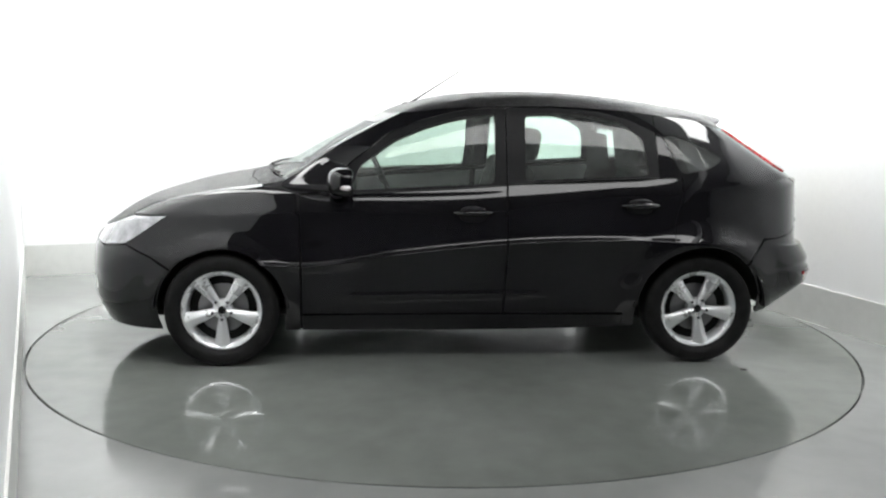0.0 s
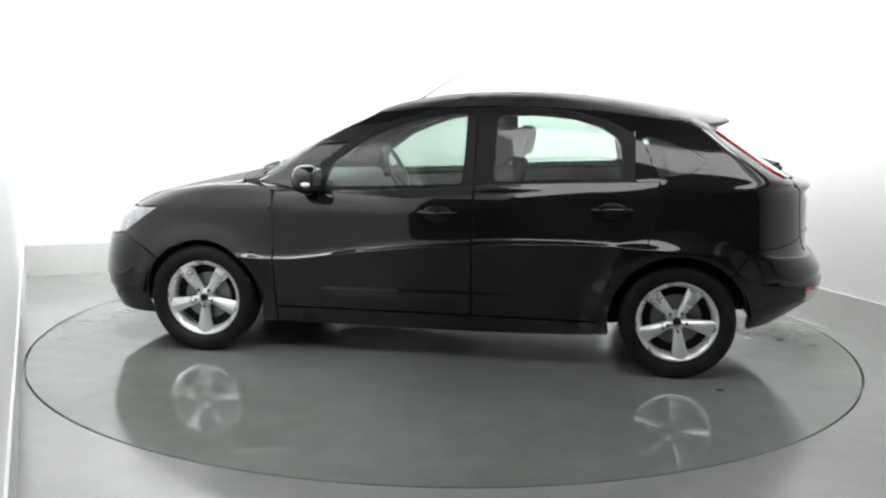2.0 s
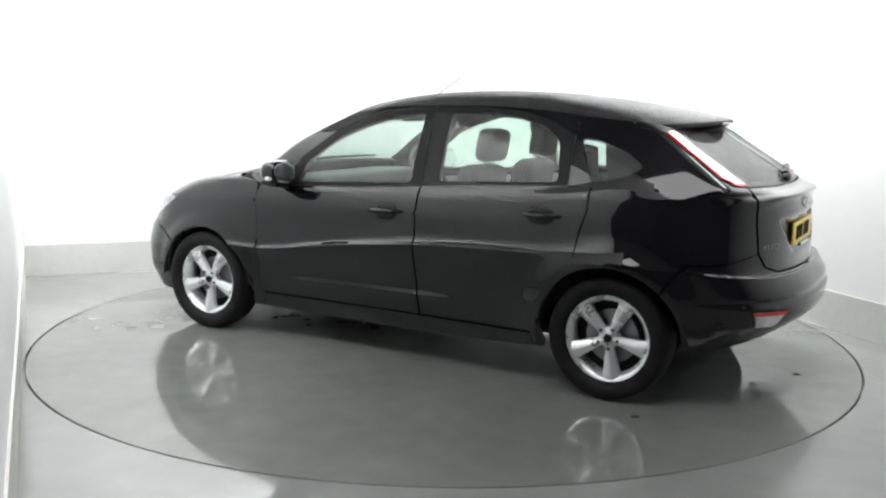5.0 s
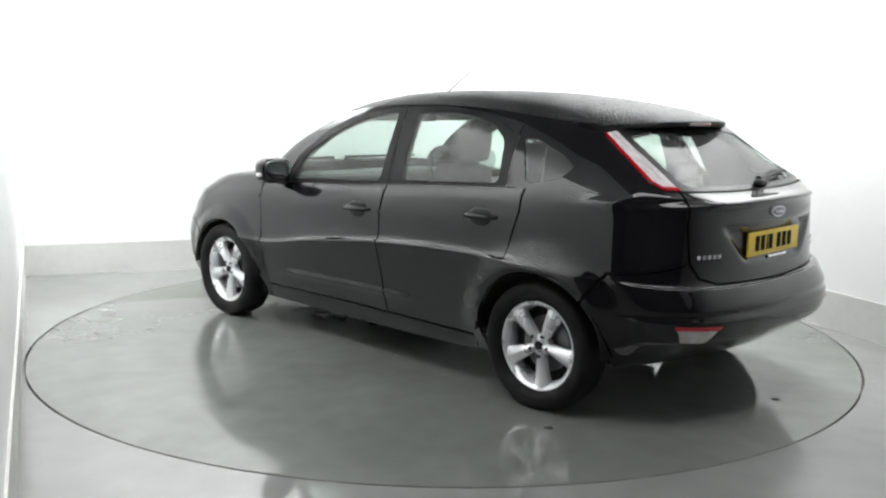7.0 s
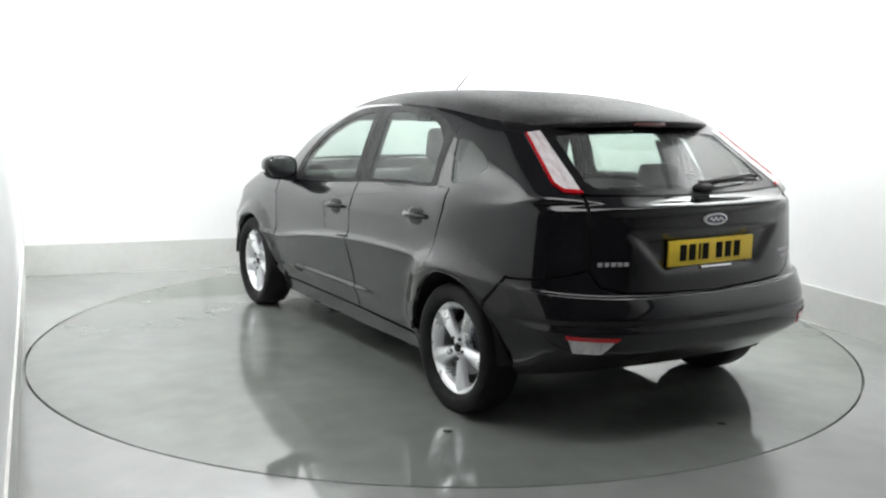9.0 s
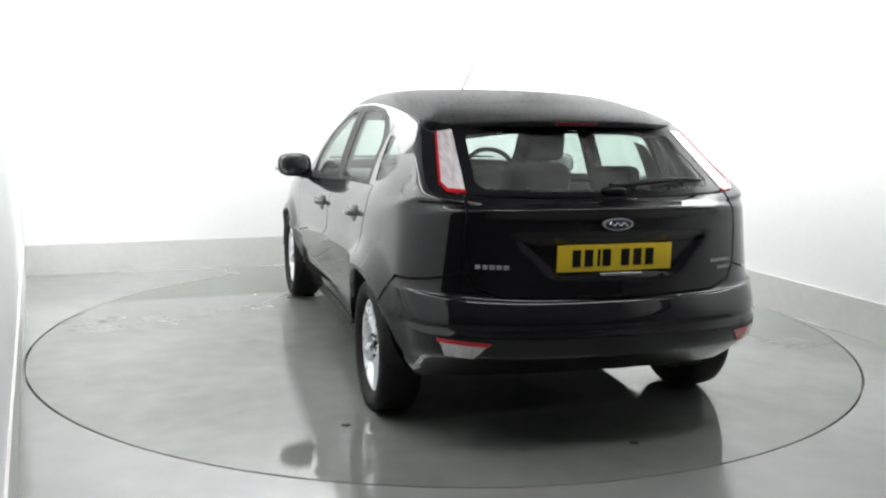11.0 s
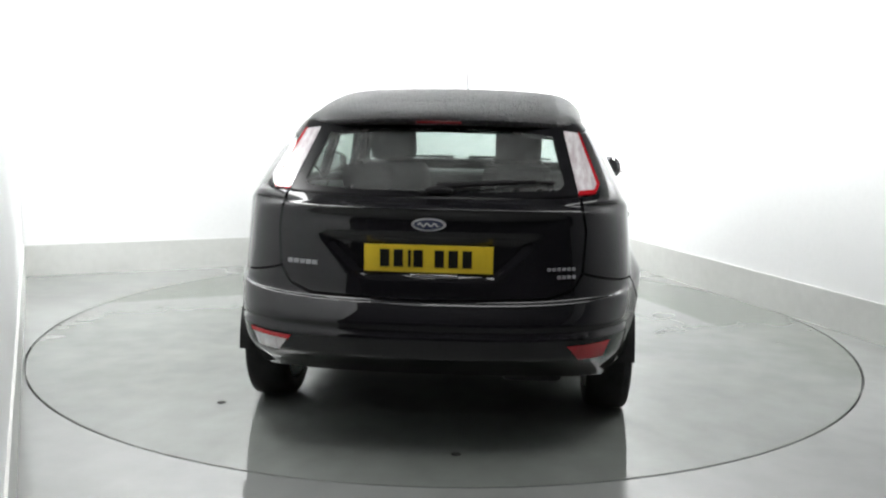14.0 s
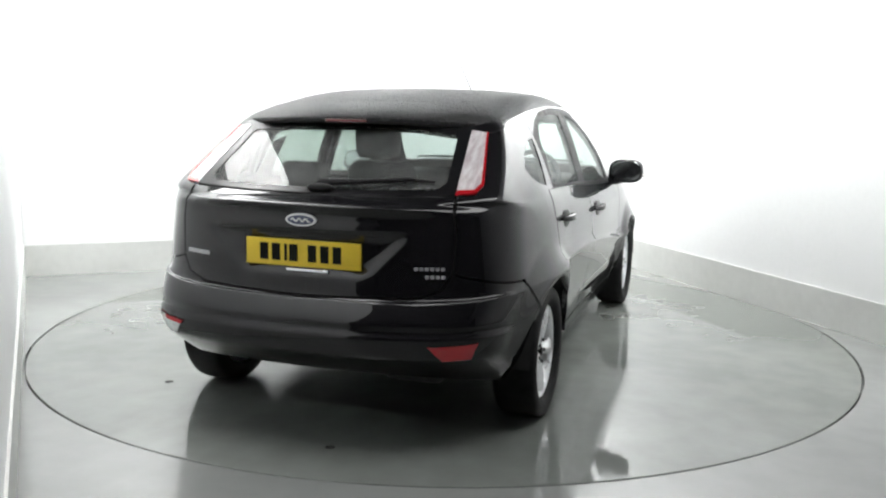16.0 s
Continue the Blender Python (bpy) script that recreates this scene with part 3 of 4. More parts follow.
def patch(poly, off=0.0, gap=0.0025, depth=0.012, both=False, side=1, hole=None):
    """Mesh of the piece of skin inside an outline: its cells clipped at the edge, with a turned-in rim."""
    poly = shrunk(poly, gap) if gap else list(poly)
    full = poly
    if hole:
        hole = shrunk(hole, -0.001)
        area = lambda w: sum(a[0] * b[1] - b[0] * a[1] for a, b in zip(w, w[1:] + w[:1]))
        if area(poly) * area(hole) > 0:
            hole = hole[::-1]
        k, m = min(((k, m) for k in range(0, len(poly), 2) for m in range(0, len(hole), 2)), key=lambda w: (poly[w[0]][0] - hole[w[1]][0]) ** 2 + (poly[w[0]][1] - hole[w[1]][1]) ** 2)
        full = poly[:k + 1] + hole[m:] + hole[:m + 1] + poly[k:]
    i0, i1 = int(min(p[0] for p in full)), min(int(max(p[0] for p in full)) + 1, NU)
    j0, j1 = int(min(p[1] for p in full)), min(int(max(p[1] for p in full)) + 1, NV)
    edge = set()
    for loop in [poly] + ([hole] if hole else []):
        for a, b in zip(loop, loop[1:] + loop[:1]):
            n = int(max(abs(a[0] - b[0]), abs(a[1] - b[1])) * 24) + 1
            for m in range(n + 1):
                x, y = a[0] + (b[0] - a[0]) * m / n, a[1] + (b[1] - a[1]) * m / n
                for dx in (-1e-6, 1e-6):
                    for dy in (-1e-6, 1e-6):
                        edge.add((int(math.floor(x + dx)), int(math.floor(y + dy))))
    ci, cj = np.meshgrid(np.arange(i0, i1), np.arange(j0, j1), indexing="ij")
    ins = within(full, ci + 0.5, cj + 0.5)
    verts, norms, faces, index = [], [], [], {}

    def vert(p):
        key = (round(p[0] * 2000), round(p[1] * 2000))
        if key not in index:
            index[key] = len(verts)
            nn = at(*p, GN)
            nn = nn / max(np.linalg.norm(nn), 1e-9)
            verts.append(at(*p) + nn * off)
            norms.append(nn)
        return index[key]

    for i, j, inside in zip(ci.ravel(), cj.ravel(), ins.ravel()):
        if (i, j) in edge:
            loop = clip_cell(full, i, j)
        elif inside:
            loop = [(i, j), (i + 1, j), (i + 1, j + 1), (i, j + 1)]
        else:
            continue
        f = [vert(p) for p in loop]
        k = 0
        while len(f) > 2 and k < len(f):
            if f[k] == f[k - 1]:
                f.pop(k)
                k = 0
            elif f[k - 2] == f[k]:
                for m in sorted((k, (k - 1) % len(f)), reverse=True):
                    f.pop(m)
                k = 0
            else:
                k += 1
        if len(f) > 2 and len(set(f)) == len(f):
            s = sum(loop[a - 1][0] * loop[a][1] - loop[a][0] * loop[a - 1][1] for a in range(len(loop)))
            if abs(s) > 1e-5:
                faces.append(f if s > 0 else f[::-1])
        elif len(f) > 2:
            # a loop that touches itself: keep its simple pieces
            stack = []
            for v in f:
                if v in stack:
                    cut = stack[stack.index(v):]
                    stack = stack[:stack.index(v) + 1]
                    if len(cut) > 2:
                        faces.append(cut)
                else:
                    stack.append(v)
            if len(stack) > 2:
                faces.append(stack)
    # turned-in rim along the outline
    if depth:
        for loop in [poly] + ([hole] if hole else []):
            ids = []
            for p in loop:
                nn = at(*p, GN)
                nn = nn / max(np.linalg.norm(nn), 1e-9)
                ids.append(len(verts))
                verts += [at(*p) + nn * off, at(*p) + nn * (off - depth)]
                norms += [nn, nn]
            for a, b in zip(range(len(ids)), list(range(1, len(ids))) + [0]):
                pa, pb = loop[a], loop[b]
                if (pa[0] < 0.02 and pb[0] < 0.02) or (pa[0] > NU - 0.02 and pb[0] > NU - 0.02) or (pa[1] > NV - 0.02 and pb[1] > NV - 0.02):
                    continue
                faces.append([ids[b], ids[a], ids[a] + 1, ids[b] + 1])
    v, nn = np.array(verts), np.array(norms)
    groups = []
    if both or side > 0:
        groups.append((v, nn, faces))
    if both or side < 0:
        flip = np.array((1, -1, 1))
        groups.append((v * flip, nn * flip, [f[::-1] for f in faces]))
    vv, nv, ff = [], [], []
    for a, b, c in groups:
        base = sum(len(w) for w in vv)
        vv.append(a)
        nv.append(b)
        ff += [[k + base for k in f] for f in c]
    return np.concatenate(vv), np.concatenate(nv), ff


def panel(name, poly, mat, parent, label="", off=0.0, gap=0.0025, depth=0.012, both=False, side=1, hole=None):
    v, n, f = patch(poly, off, gap, depth, both, side, hole)
    me = bpy.data.meshes.new(name)
    me.from_pydata([tuple(p) for p in v], [], f)
    for p in me.polygons:
        p.use_smooth = True
    me.materials.append(mat)
    me.normals_split_custom_set_from_vertices([tuple(p) for p in n])
    ob = new(name, me)
    ob.parent = parent
    return tagged(ob, label) if label else ob


# ---- outlines of the panels, in the car's own metres ----
def belt(x):
    return float(curve([(.9, .925), (.57, .938), (-.14, .980), (-.32, .996), (-1.0, 1.032), (-1.25, 1.042)], x))


def line(f, a, b, n=10):
    return [("S", a + (b - a) * k / n, f(a + (b - a) * k / n)) for k in range(n + 1)]


R6, R8 = int(ROW[7]), int(ROW[9])
J_NOSE = float(np.interp(0.66, G[0, :ROW[6], 2], np.arange(ROW[6])))
J_LIP = float(np.interp(0.715, G[0, :ROW[6], 2], np.arange(ROW[6])))
I_A = 47                                    # edge of the windscreen
FRONT_GLASS = [(.625, .958), (.580, 1.085), (.40, 1.222), (.23, 1.295), (.08, 1.338), (-.07, 1.364), (-.168, 1.370), (-.150, .998)]
REAR_GLASS = [(-.322, 1.016), (-.330, 1.372), (-.55, 1.380), (-.74, 1.363), (-.89, 1.322), (-.985, 1.250), (-1.016, 1.052)]
QUARTER_GLASS = [(-1.195, 1.060), (-1.092, 1.272), (-1.19, 1.264), (-1.35, 1.208), (-1.440, 1.145), (-1.36, 1.090)]
FRAME_TOP = [(.42, 1.262), (.24, 1.335), (.06, 1.382), (-.10, 1.401), (-.217, 1.406)]
REAR_TOP = [(-.223, 1.406), (-.5, 1.410), (-.75, 1.392), (-.92, 1.350), (-1.058, 1.285)]
front_glass_line = outline(*rounded("S", FRONT_GLASS, 0.03))
rear_glass_line = outline(*rounded("S", REAR_GLASS, 0.035))
quarter_glass_line = outline(*rounded("S", QUARTER_GLASS, 0.03))
HEAD = [("S", 1.60, .81), ("S", 1.80, .80), ("F", .62, .75), ("F", .46, .715), ("F", .48, .64), ("F", .62, .632), ("S", 1.83, .66)]
LAMP = [("R", .550, 1.310), ("R", .615, 1.300), ("R", .650, 1.200), ("R", .684, 1.102), ("R", .667, 1.076), ("R", .602, 1.070)]

car = thing("car", "shiny black five-door hatchback car standing on the turntable", "car")
bumper_f = panel("front_bumper", outline(("U", 0, 0), ("B", 1.645, 0), *arch(0, R_ARCH[0], -16, 40), ("S", 1.70, .60), ("S", 1.83, .652), ("F", .62, .625), ("F", .48, .632), ("U", 0, J_NOSE)), paint, car, both=True)
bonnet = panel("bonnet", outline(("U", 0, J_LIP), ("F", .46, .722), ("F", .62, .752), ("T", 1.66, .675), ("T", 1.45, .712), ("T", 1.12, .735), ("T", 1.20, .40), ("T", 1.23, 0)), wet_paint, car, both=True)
panel("grille", outline(("U", 0, J_NOSE), ("F", .48, .636), ("F", .46, .718), ("U", 0, J_LIP)), trim_black, car, off=-0.008, both=True, label="black plastic grille")
panel("cowl", outline(("T", 1.225, 0), ("T", 1.195, .40), ("T", 1.115, .73), ("U", I_A, R6 + 0.6), ("U", 0, R6 + 0.6)), trim_black, car, off=-0.006, both=True, label="matt black plastic scuttle")
panel("windscreen", outline(("U", 0, R6 + 0.7), ("U", I_A - 0.2, R6 + 0.7), ("U", I_A - 0.2, R8 - 0.1), ("U", 0, R8 - 0.1)), screen_glass, car, off=-0.003, depth=0.005, both=True, label="greenish clear laminated glass")
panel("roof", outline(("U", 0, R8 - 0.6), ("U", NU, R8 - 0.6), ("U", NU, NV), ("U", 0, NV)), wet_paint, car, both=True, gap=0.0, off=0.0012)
panel("roof_lining", outline(("U", 6, R8 + 1), ("U", NU - 8, R8 + 1), ("U", NU - 8, NV), ("U", 6, NV)), lining, car, "pale grey cloth roof lining", off=-0.04, gap=0.0, depth=0.0, both=True)

panel("glass_border", outline(("U", 0, R8), ("U", I_A, R8), ("U", I_A, R6 + 0.7), ("U", I_A - 6, R6 + 1.2), ("U", I_A - 6, R8 - 3), ("U", I_A - 10, R8 - 3.6), ("U", 0, R8 - 3.6)), gloss_black, car, "black border of the windscreen", off=-0.001, gap=0.0, both=True)
wing_top = [("S", .905, .80), ("S", .915, .90), ("S", .93, .945), ("T", 1.10, .738), ("T", 1.45, .716), ("T", 1.70, .680), ("S", 1.80, .808), ("S", 1.60, .816), ("S", 1.83, .655), ("S", 1.70, .604)]
DOOR_F = [("S", .893, .275), ("S", .893, .60), ("S", .900, .80), ("S", .905, .90), ("S", .90, .928)] + line(belt, .88, -.217, 14) + [("S", -.217, .55), ("S", -.212, .275)]
DOOR_R = [("S", -.220, .275), ("S", -.223, .55)] + line(belt, -.223, -1.190, 12) + [("S", -1.192, .93), ("S", -1.155, .80)] + arch(1, 0.425, 66, -3, 12)
PILLAR = [("S", .905, .935), ("S", .72, .950), ("S", .64, 1.10)] + [("S", *p) for p in FRAME_TOP] + [("S", *p) for p in REAR_TOP] + [("B", -1.06, R8)] + [("B", x, R8) for x in (-.6, -.2, .0)] + [("U", I_A, R8 - 0.2), ("U", I_A, R6 + 0.4)]
QUARTER = (arch(1, R_ARCH[1], -14, 134, 30) + [("S", -1.68, .705), ("R", .652, .748), ("R", .626, .758), ("R", .634, .92), ("R", .610, 1.062), ("R", .670, 1.070), ("R", .688, 1.100), ("R", .654, 1.200), ("R", .619, 1.302), ("S", -1.36, 1.328), ("B", -1.32, R8 - 0.3), ("B", -1.2, R8), ("B", -1.06, R8), ("S", -1.062, 1.283), ("S", -1.068, 1.044)] + line(belt, -1.08, -1.196, 3) + [("S", -1.198, .93), ("S", -1.160, .80)] + arch(1, 0.430, 66, -5, 12) + [("B", -.895, 0), ("B", -.96, 0)])
GATE = [("R", 0, .648), ("R", .48, .660), ("R", .575, .690), ("R", .618, .758), ("R", .626, .92), ("R", .602, 1.058), ("R", .3, 1.050), ("R", 0, 1.048)]
GATE_FRAME = [("U", NU, R8 + 0.3), ("B", -1.33, R8 + 0), ("S", -1.36, 1.330), ("R", .619, 1.304), ("R", .548, 1.310), ("R", .600, 1.064), ("R", .3, 1.056), ("R", 0, 1.054), ("R", 0, 1.072), ("R", .3, 1.074), ("R", .52, 1.084), ("R", .545, 1.108), ("R", .500, 1.290), ("R", .3, 1.312), ("R", 0, 1.316)]
REAR_PANE = [("R", 0, 1.072), ("R", .3, 1.074), ("R", .52, 1.084), ("R", .545, 1.108), ("R", .500, 1.290), ("R", .3, 1.312), ("R", 0, 1.316)]
BUMPER = [("R", 0, .642), ("R", .485, .654), ("R", .583, .686), ("R", .626, .752), ("R", .652, .742), ("S", -1.685, .698)] + arch(1, R_ARCH[1], 136, 184, 14) + [("B", -1.69, 0), ("U", NU, 0)]
RED = [("R", .610, 1.304), ("R", .618, 1.300), ("R", .653, 1.200), ("R", .688, 1.102), ("R", .670, 1.068), ("R", .598, 1.064), ("R", .600, 1.076), ("R", .662, 1.080), ("R", .677, 1.104), ("R", .645, 1.200)]
REFLECTOR = [(.738, .492), (.558, .484), (.608, .420), (.712, .424)]
SILL = [("B", .895, 0), ("S", .895, .268), ("S", -.90, .268), ("B", -.89, 0)]
windscreen_line = outline(("U", 0, R6 + 0.7), ("U", I_A - 0.2, R6 + 0.7), ("U", I_A - 0.2, R8 - 0.1), ("U", 0, R8 - 0.1))
rear_pane_line = outline(*REAR_PANE)

gate = panel("tailgate", outline(*GATE), paint, car, both=True)
panel("window_frame", outline(*GATE_FRAME), gloss_black, gate, off=0.001, gap=0.0, depth=0.02, both=True)
panel("rear_window", rear_pane_line, rear_glass, gate, "dark tinted heated rear glass", off=-0.003, gap=0.0, depth=0.005, both=True)
bumper_r = panel("rear_bumper", outline(*BUMPER), paint, car, both=True, depth=0.02)
wing_line = outline(*arch(0, R_ARCH[0], 42, 194, 30), ("B", .985, 0), ("B", .901, 0), ("S", .900, .275), ("S", .900, .60), *wing_top)
door_f_line, door_r_line, pillar_line, quarter_line = outline(*DOOR_F), outline(*DOOR_R), outline(*PILLAR), outline(*QUARTER)
frame_f_line = outline(("S", .70, .952), ("S", .628, 1.10), *[("S", *p) for p in FRAME_TOP], ("S", -.217, 1.2), *line(lambda x: belt(x) + 0.003, -.217, .69, 10))
frame_r_line = outline(("S", -.223, 1.0), *[("S", *p) for p in REAR_TOP], ("S", -1.066, 1.06), *line(lambda x: belt(x) + 0.003, -1.066, -.223, 8))


def ellipsoid(bm, c, r, m=None, seg=20, rings=12, power=1.0):
    vs = bmesh.ops.create_uvsphere(bm, u_segments=seg, v_segments=rings, radius=1)["verts"]
    for v in vs:
        p = [math.copysign(abs(a) ** power, a) * b for a, b in zip(v.co, r)]
        v.co = (m @ Vector(p) if m else Vector(p)) + Vector(c)
    return bm


def door_handle(x, z, side, parent):
    y = float(at(*on_skin("S", x, z))[1])
    # raised black oval painted in for the shade of the grip hollow
    bm = ellipsoid(bmesh.new(), (x, (y - 0.004) * side, z - 0.004), (0.080, 0.013, 0.046), power=0.85)
    part("grip_shade", bm, gloss_black, parent, "black oval standing in for the shaded grip hollow")
    bm = bmesh.new()
    pts = [(x + 0.105 - 0.21 * k / 8, (y + 0.004 + 0.030 * math.sin(math.pi * k / 8) ** 0.6) * side, z + 0.006) for k in range(9)]
    tube(bm, pts, [0.008, .014, .016, .017, .017, .017, .016, .014, .008], 10)
    part("handle", bm, paint, parent, "black pull handle")


def door_mirror(side):
    c = Vector((0.665, 0.938 * side, 1.010))
    bm = ellipsoid(bmesh.new(), c, (0.085, 0.112, 0.078), power=0.72)
    for v in bm.verts:
        v.co.x = max(v.co.x, c.x - 0.045)
        v.co.x += 0.10 * (0.985 - abs(v.co.y)) * 0.5
    m = part("door_mirror", bm, paint, car, "black door mirror with a bright indicator strip")
    bm = bmesh.new()
    tube(bm, [(0.70, 0.825 * side, 0.950), (0.695, 0.88 * side, 0.952), (0.685, 0.93 * side, 0.965)], [0.042, 0.034, 0.028], 12)
    part("mirror_foot", bm, trim_black, m)
    bm = ellipsoid(bmesh.new(), c + Vector((-0.046, 0.004 * side, 0.004)), (0.004, 0.094, 0.062), power=0.75)
    part("mirror_glass", bm, chrome, m, "silvered mirror glass")
    bm = bmesh.new()
    tube(bm, [c + Vector((0.030 - 0.07 * k / 6 + (0.035 if k == 0 else 0), (0.062 + 0.054 * math.sin(math.pi / 2 * min(k / 4, 1))) * side, -0.022)) for k in range(7)], [.006, .010, .012, .013, .013, .012, .006], 8)
    part("indicator", bm, lamp_clear, m, "bright clear indicator strip")


for side in (1, -1):
    wing = panel("front_wing", wing_line, paint, car, side=side, depth=0.03)
    head = panel("headlamp", outline(*HEAD), head_clear, car, "clear silvery headlamp lens", off=0.002, side=side)
    panel("sill", outline(*SILL), paint, car, side=side)
    door = panel("front_door", door_f_line, paint, car, side=side, depth=0.02)
    panel("window_frame", frame_f_line, trim_black, door, side=side, hole=front_glass_line, off=-0.001, gap=0.0, depth=0.03)
    panel("window_pane", front_glass_line, side_glass, door, "greenish side window", off=-0.006, gap=0.0, depth=0.004, side=side)
    door_handle(-0.030, 0.838, side, door)
    door = panel("rear_door", door_r_line, paint, car, side=side, depth=0.02)
    panel("window_frame", frame_r_line, trim_black, door, side=side, hole=rear_glass_line, off=-0.001, gap=0.0, depth=0.03)
    panel("window_pane", rear_glass_line, side_glass, door, "greenish side window", off=-0.006, gap=0.0, depth=0.004, side=side)
    door_handle(-0.955, 0.884, side, door)
    panel("door_card", outline(("S", .80, .60), *line(lambda x: belt(x) - 0.005, .80, -.20, 8), ("S", -.20, .60)), door_grey, car, "grey inner door trim", off=-0.06, gap=0.0, depth=0.0, side=side)
    panel("door_card", outline(("S", -.24, .60), *line(lambda x: belt(x) - 0.005, -.24, -1.06, 8), ("S", -.95, .62)), door_grey, car, "grey inner door trim", off=-0.06, gap=0.0, depth=0.0, side=side)
    panel("pillar_lining", outline(("S", -1.27, 1.00), ("S", -1.20, 1.30), ("S", -1.36, 1.30), ("S", -1.52, 1.20), ("S", -1.60, 1.02)), dash_grey, car, "dark grey inner pillar trim", off=-0.05, gap=0.0, depth=0.0, side=side)
    panel("belt_pillar_lining", outline(("S", -1.03, 1.02), ("S", -1.03, 1.30), ("S", -1.15, 1.28), ("S", -1.20, 1.02)), dash_grey, car, "dark grey inner pillar trim", off=-0.11, gap=0.0, depth=0.0, side=side)
    panel("roof_pillar", pillar_line, paint, car, side=side, gap=0.0, depth=0.03)
    quarter = panel("rear_wing", quarter_line, paint, car, side=side, hole=quarter_glass_line, depth=0.025)
    panel("quarter_window", quarter_glass_line, rear_glass, quarter, "small dark fixed side window", off=-0.004, gap=0.0, depth=0.004, side=side)
    lamp_r = panel("tail_lamp", outline(*LAMP), lamp_clear, car, "tall clear tail lamp with a red edge", off=0.005, gap=-0.003, depth=0.03, side=side)
    panel("red_edge", outline(*RED), lamp_red, lamp_r, "red lens strip", off=0.009, gap=0.0, side=side)
    panel("lamp_housing", outline(*LAMP), liner_black, lamp_r, off=-0.028, gap=-0.012, depth=0.0, side=side)
    low = panel("reflector", outline(*[("R", *p) for p in REFLECTOR]), lamp_clear if side > 0 else lamp_red, bumper_r,
                "clear reversing lamp" if side > 0 else "red fog lamp", off=0.004, side=side)
    if side > 0:
        panel("red_strip", outline(*[("R", *p) for p in ((.742, .500), (.548, .492), (.562, .474), (.738, .482))]), lamp_red, bumper_r, "red reflector strip", off=0.007, gap=0, side=side)
    door_mirror(side)
    for x0, x1, z0 in ((-.162, -.292, .985), (-1.022, -1.086, 1.05)):
        panel("pillar_trim", outline(("S", x0, z0), ("S", x0 + 0.005, 1.40 if x0 > -1 else 1.27), ("S", x1, 1.40 if x0 > -1 else 1.255), ("S", x1, z0 + 0.008)), liner_black, car, off=-0.012, gap=0.0, depth=0.02, side=side)

# ---- windscreen wipers ----
for u0, u1 in ((4, 34), (0, 30)):
    sgn = 1 if u0 else -1
    pts = []
    for k in range(9):
        q, n = at(u0 + (u1 - u0) * k / 8, R6 + 0.35 + 0.6 * k / 8), at(u0 + (u1 - u0) * k / 8, R6 + 1, GN)
        q = q + n * 0.009
        pts.append((q[0], q[1] * sgn, q[2]))
    part("windscreen_wiper", tube(bmesh.new(), pts, [.012, .011, .010, .009, .008, .008, .007, .007, .006], 8), trim_black, car, "black windscreen wiper at rest")

# ---- fog lamps in the front bumper ----
for side in (1, -1):
    panel("fog_lamp", outline(*[("F", .60 + .042 * math.cos(radians(a)), .415 + .042 * math.sin(radians(a))) for a in range(0, 360, 20)]), head_clear, bumper_f, "round clear fog lamp", off=0.003, side=side)

# ---- black inner shell, seen in the gaps and through the glass ----
bm = bmesh.new()
inner = G - GN * 0.016
inner[0, :, 1] = inner[-1, :, 1] = 0
inner[..., 1] = np.maximum(inner[..., 1], 0)
ci, cj = np.meshgrid(np.arange(NU) + 0.5, np.arange(NV) + 0.5, indexing="ij")
gone = np.zeros(ci.shape, bool)
for w in (front_glass_line, rear_glass_line, quarter_glass_line, windscreen_line, rear_pane_line):
    gone |= within(shrunk(w, -0.036), ci, cj)
gone |= (cj > R6 + 0.6) & (cj < R8 + 0.6)
mid = (G[:-1, :-1] + G[1:, 1:]) / 2
for k, ax in enumerate(AXLES):
    gone |= (np.hypot(mid[..., 0] - ax, mid[..., 2] - HUB_Z) < R_ARCH[k] + 0.012) & (mid[..., 1] > 0.4)
verts, faces = [], []
for sgn in (1, -1):
    base = len(verts)
    verts += [tuple(p * (1, sgn, 1)) for p in inner.reshape(-1, 3)]
    for i, j in zip(*np.nonzero(~gone)):
        f = [base + i * (NV + 1) + j, base + (i + 1) * (NV + 1) + j, base + (i + 1) * (NV + 1) + j + 1, base + i * (NV + 1) + j + 1]
        faces.append(f if sgn > 0 else f[::-1])
me = bpy.data.meshes.new("inner_shell")
me.from_pydata(verts, [], faces)
me.materials.append(liner_black)
shell = new("inner_shell", me)
shell.parent = car
tagged(shell, "dull black inner shell")

bm = box(bmesh.new(), (-1.62, -0.66, 0.235), (1.80, 0.66, 0.275), 0.01)
part("floor_pan", bm, liner_black, car)
for k, ax in enumerate(AXLES):
    for sgn in (1, -1):
        bm = bmesh.new()
        n = 28
        rows = []
        for m in range(n + 1):
            a = radians(2 + 176 * m / n)
            r = R_ARCH[k] + 0.014
            rows.append([bm.verts.new((ax + rr * math.cos(a), yy * sgn, HUB_Z + rr * math.sin(a))) for rr, yy in ((r, 0.885), (r + 0.015, 0.74), (r + 0.01, 0.52), (0.05, 0.51))])
        for a, b in zip(rows, rows[1:]):
            for m in range(3):
                bm.faces.new((a[m], a[m + 1], b[m + 1], b[m]))
        part("arch_liner", bm, liner_black, car)


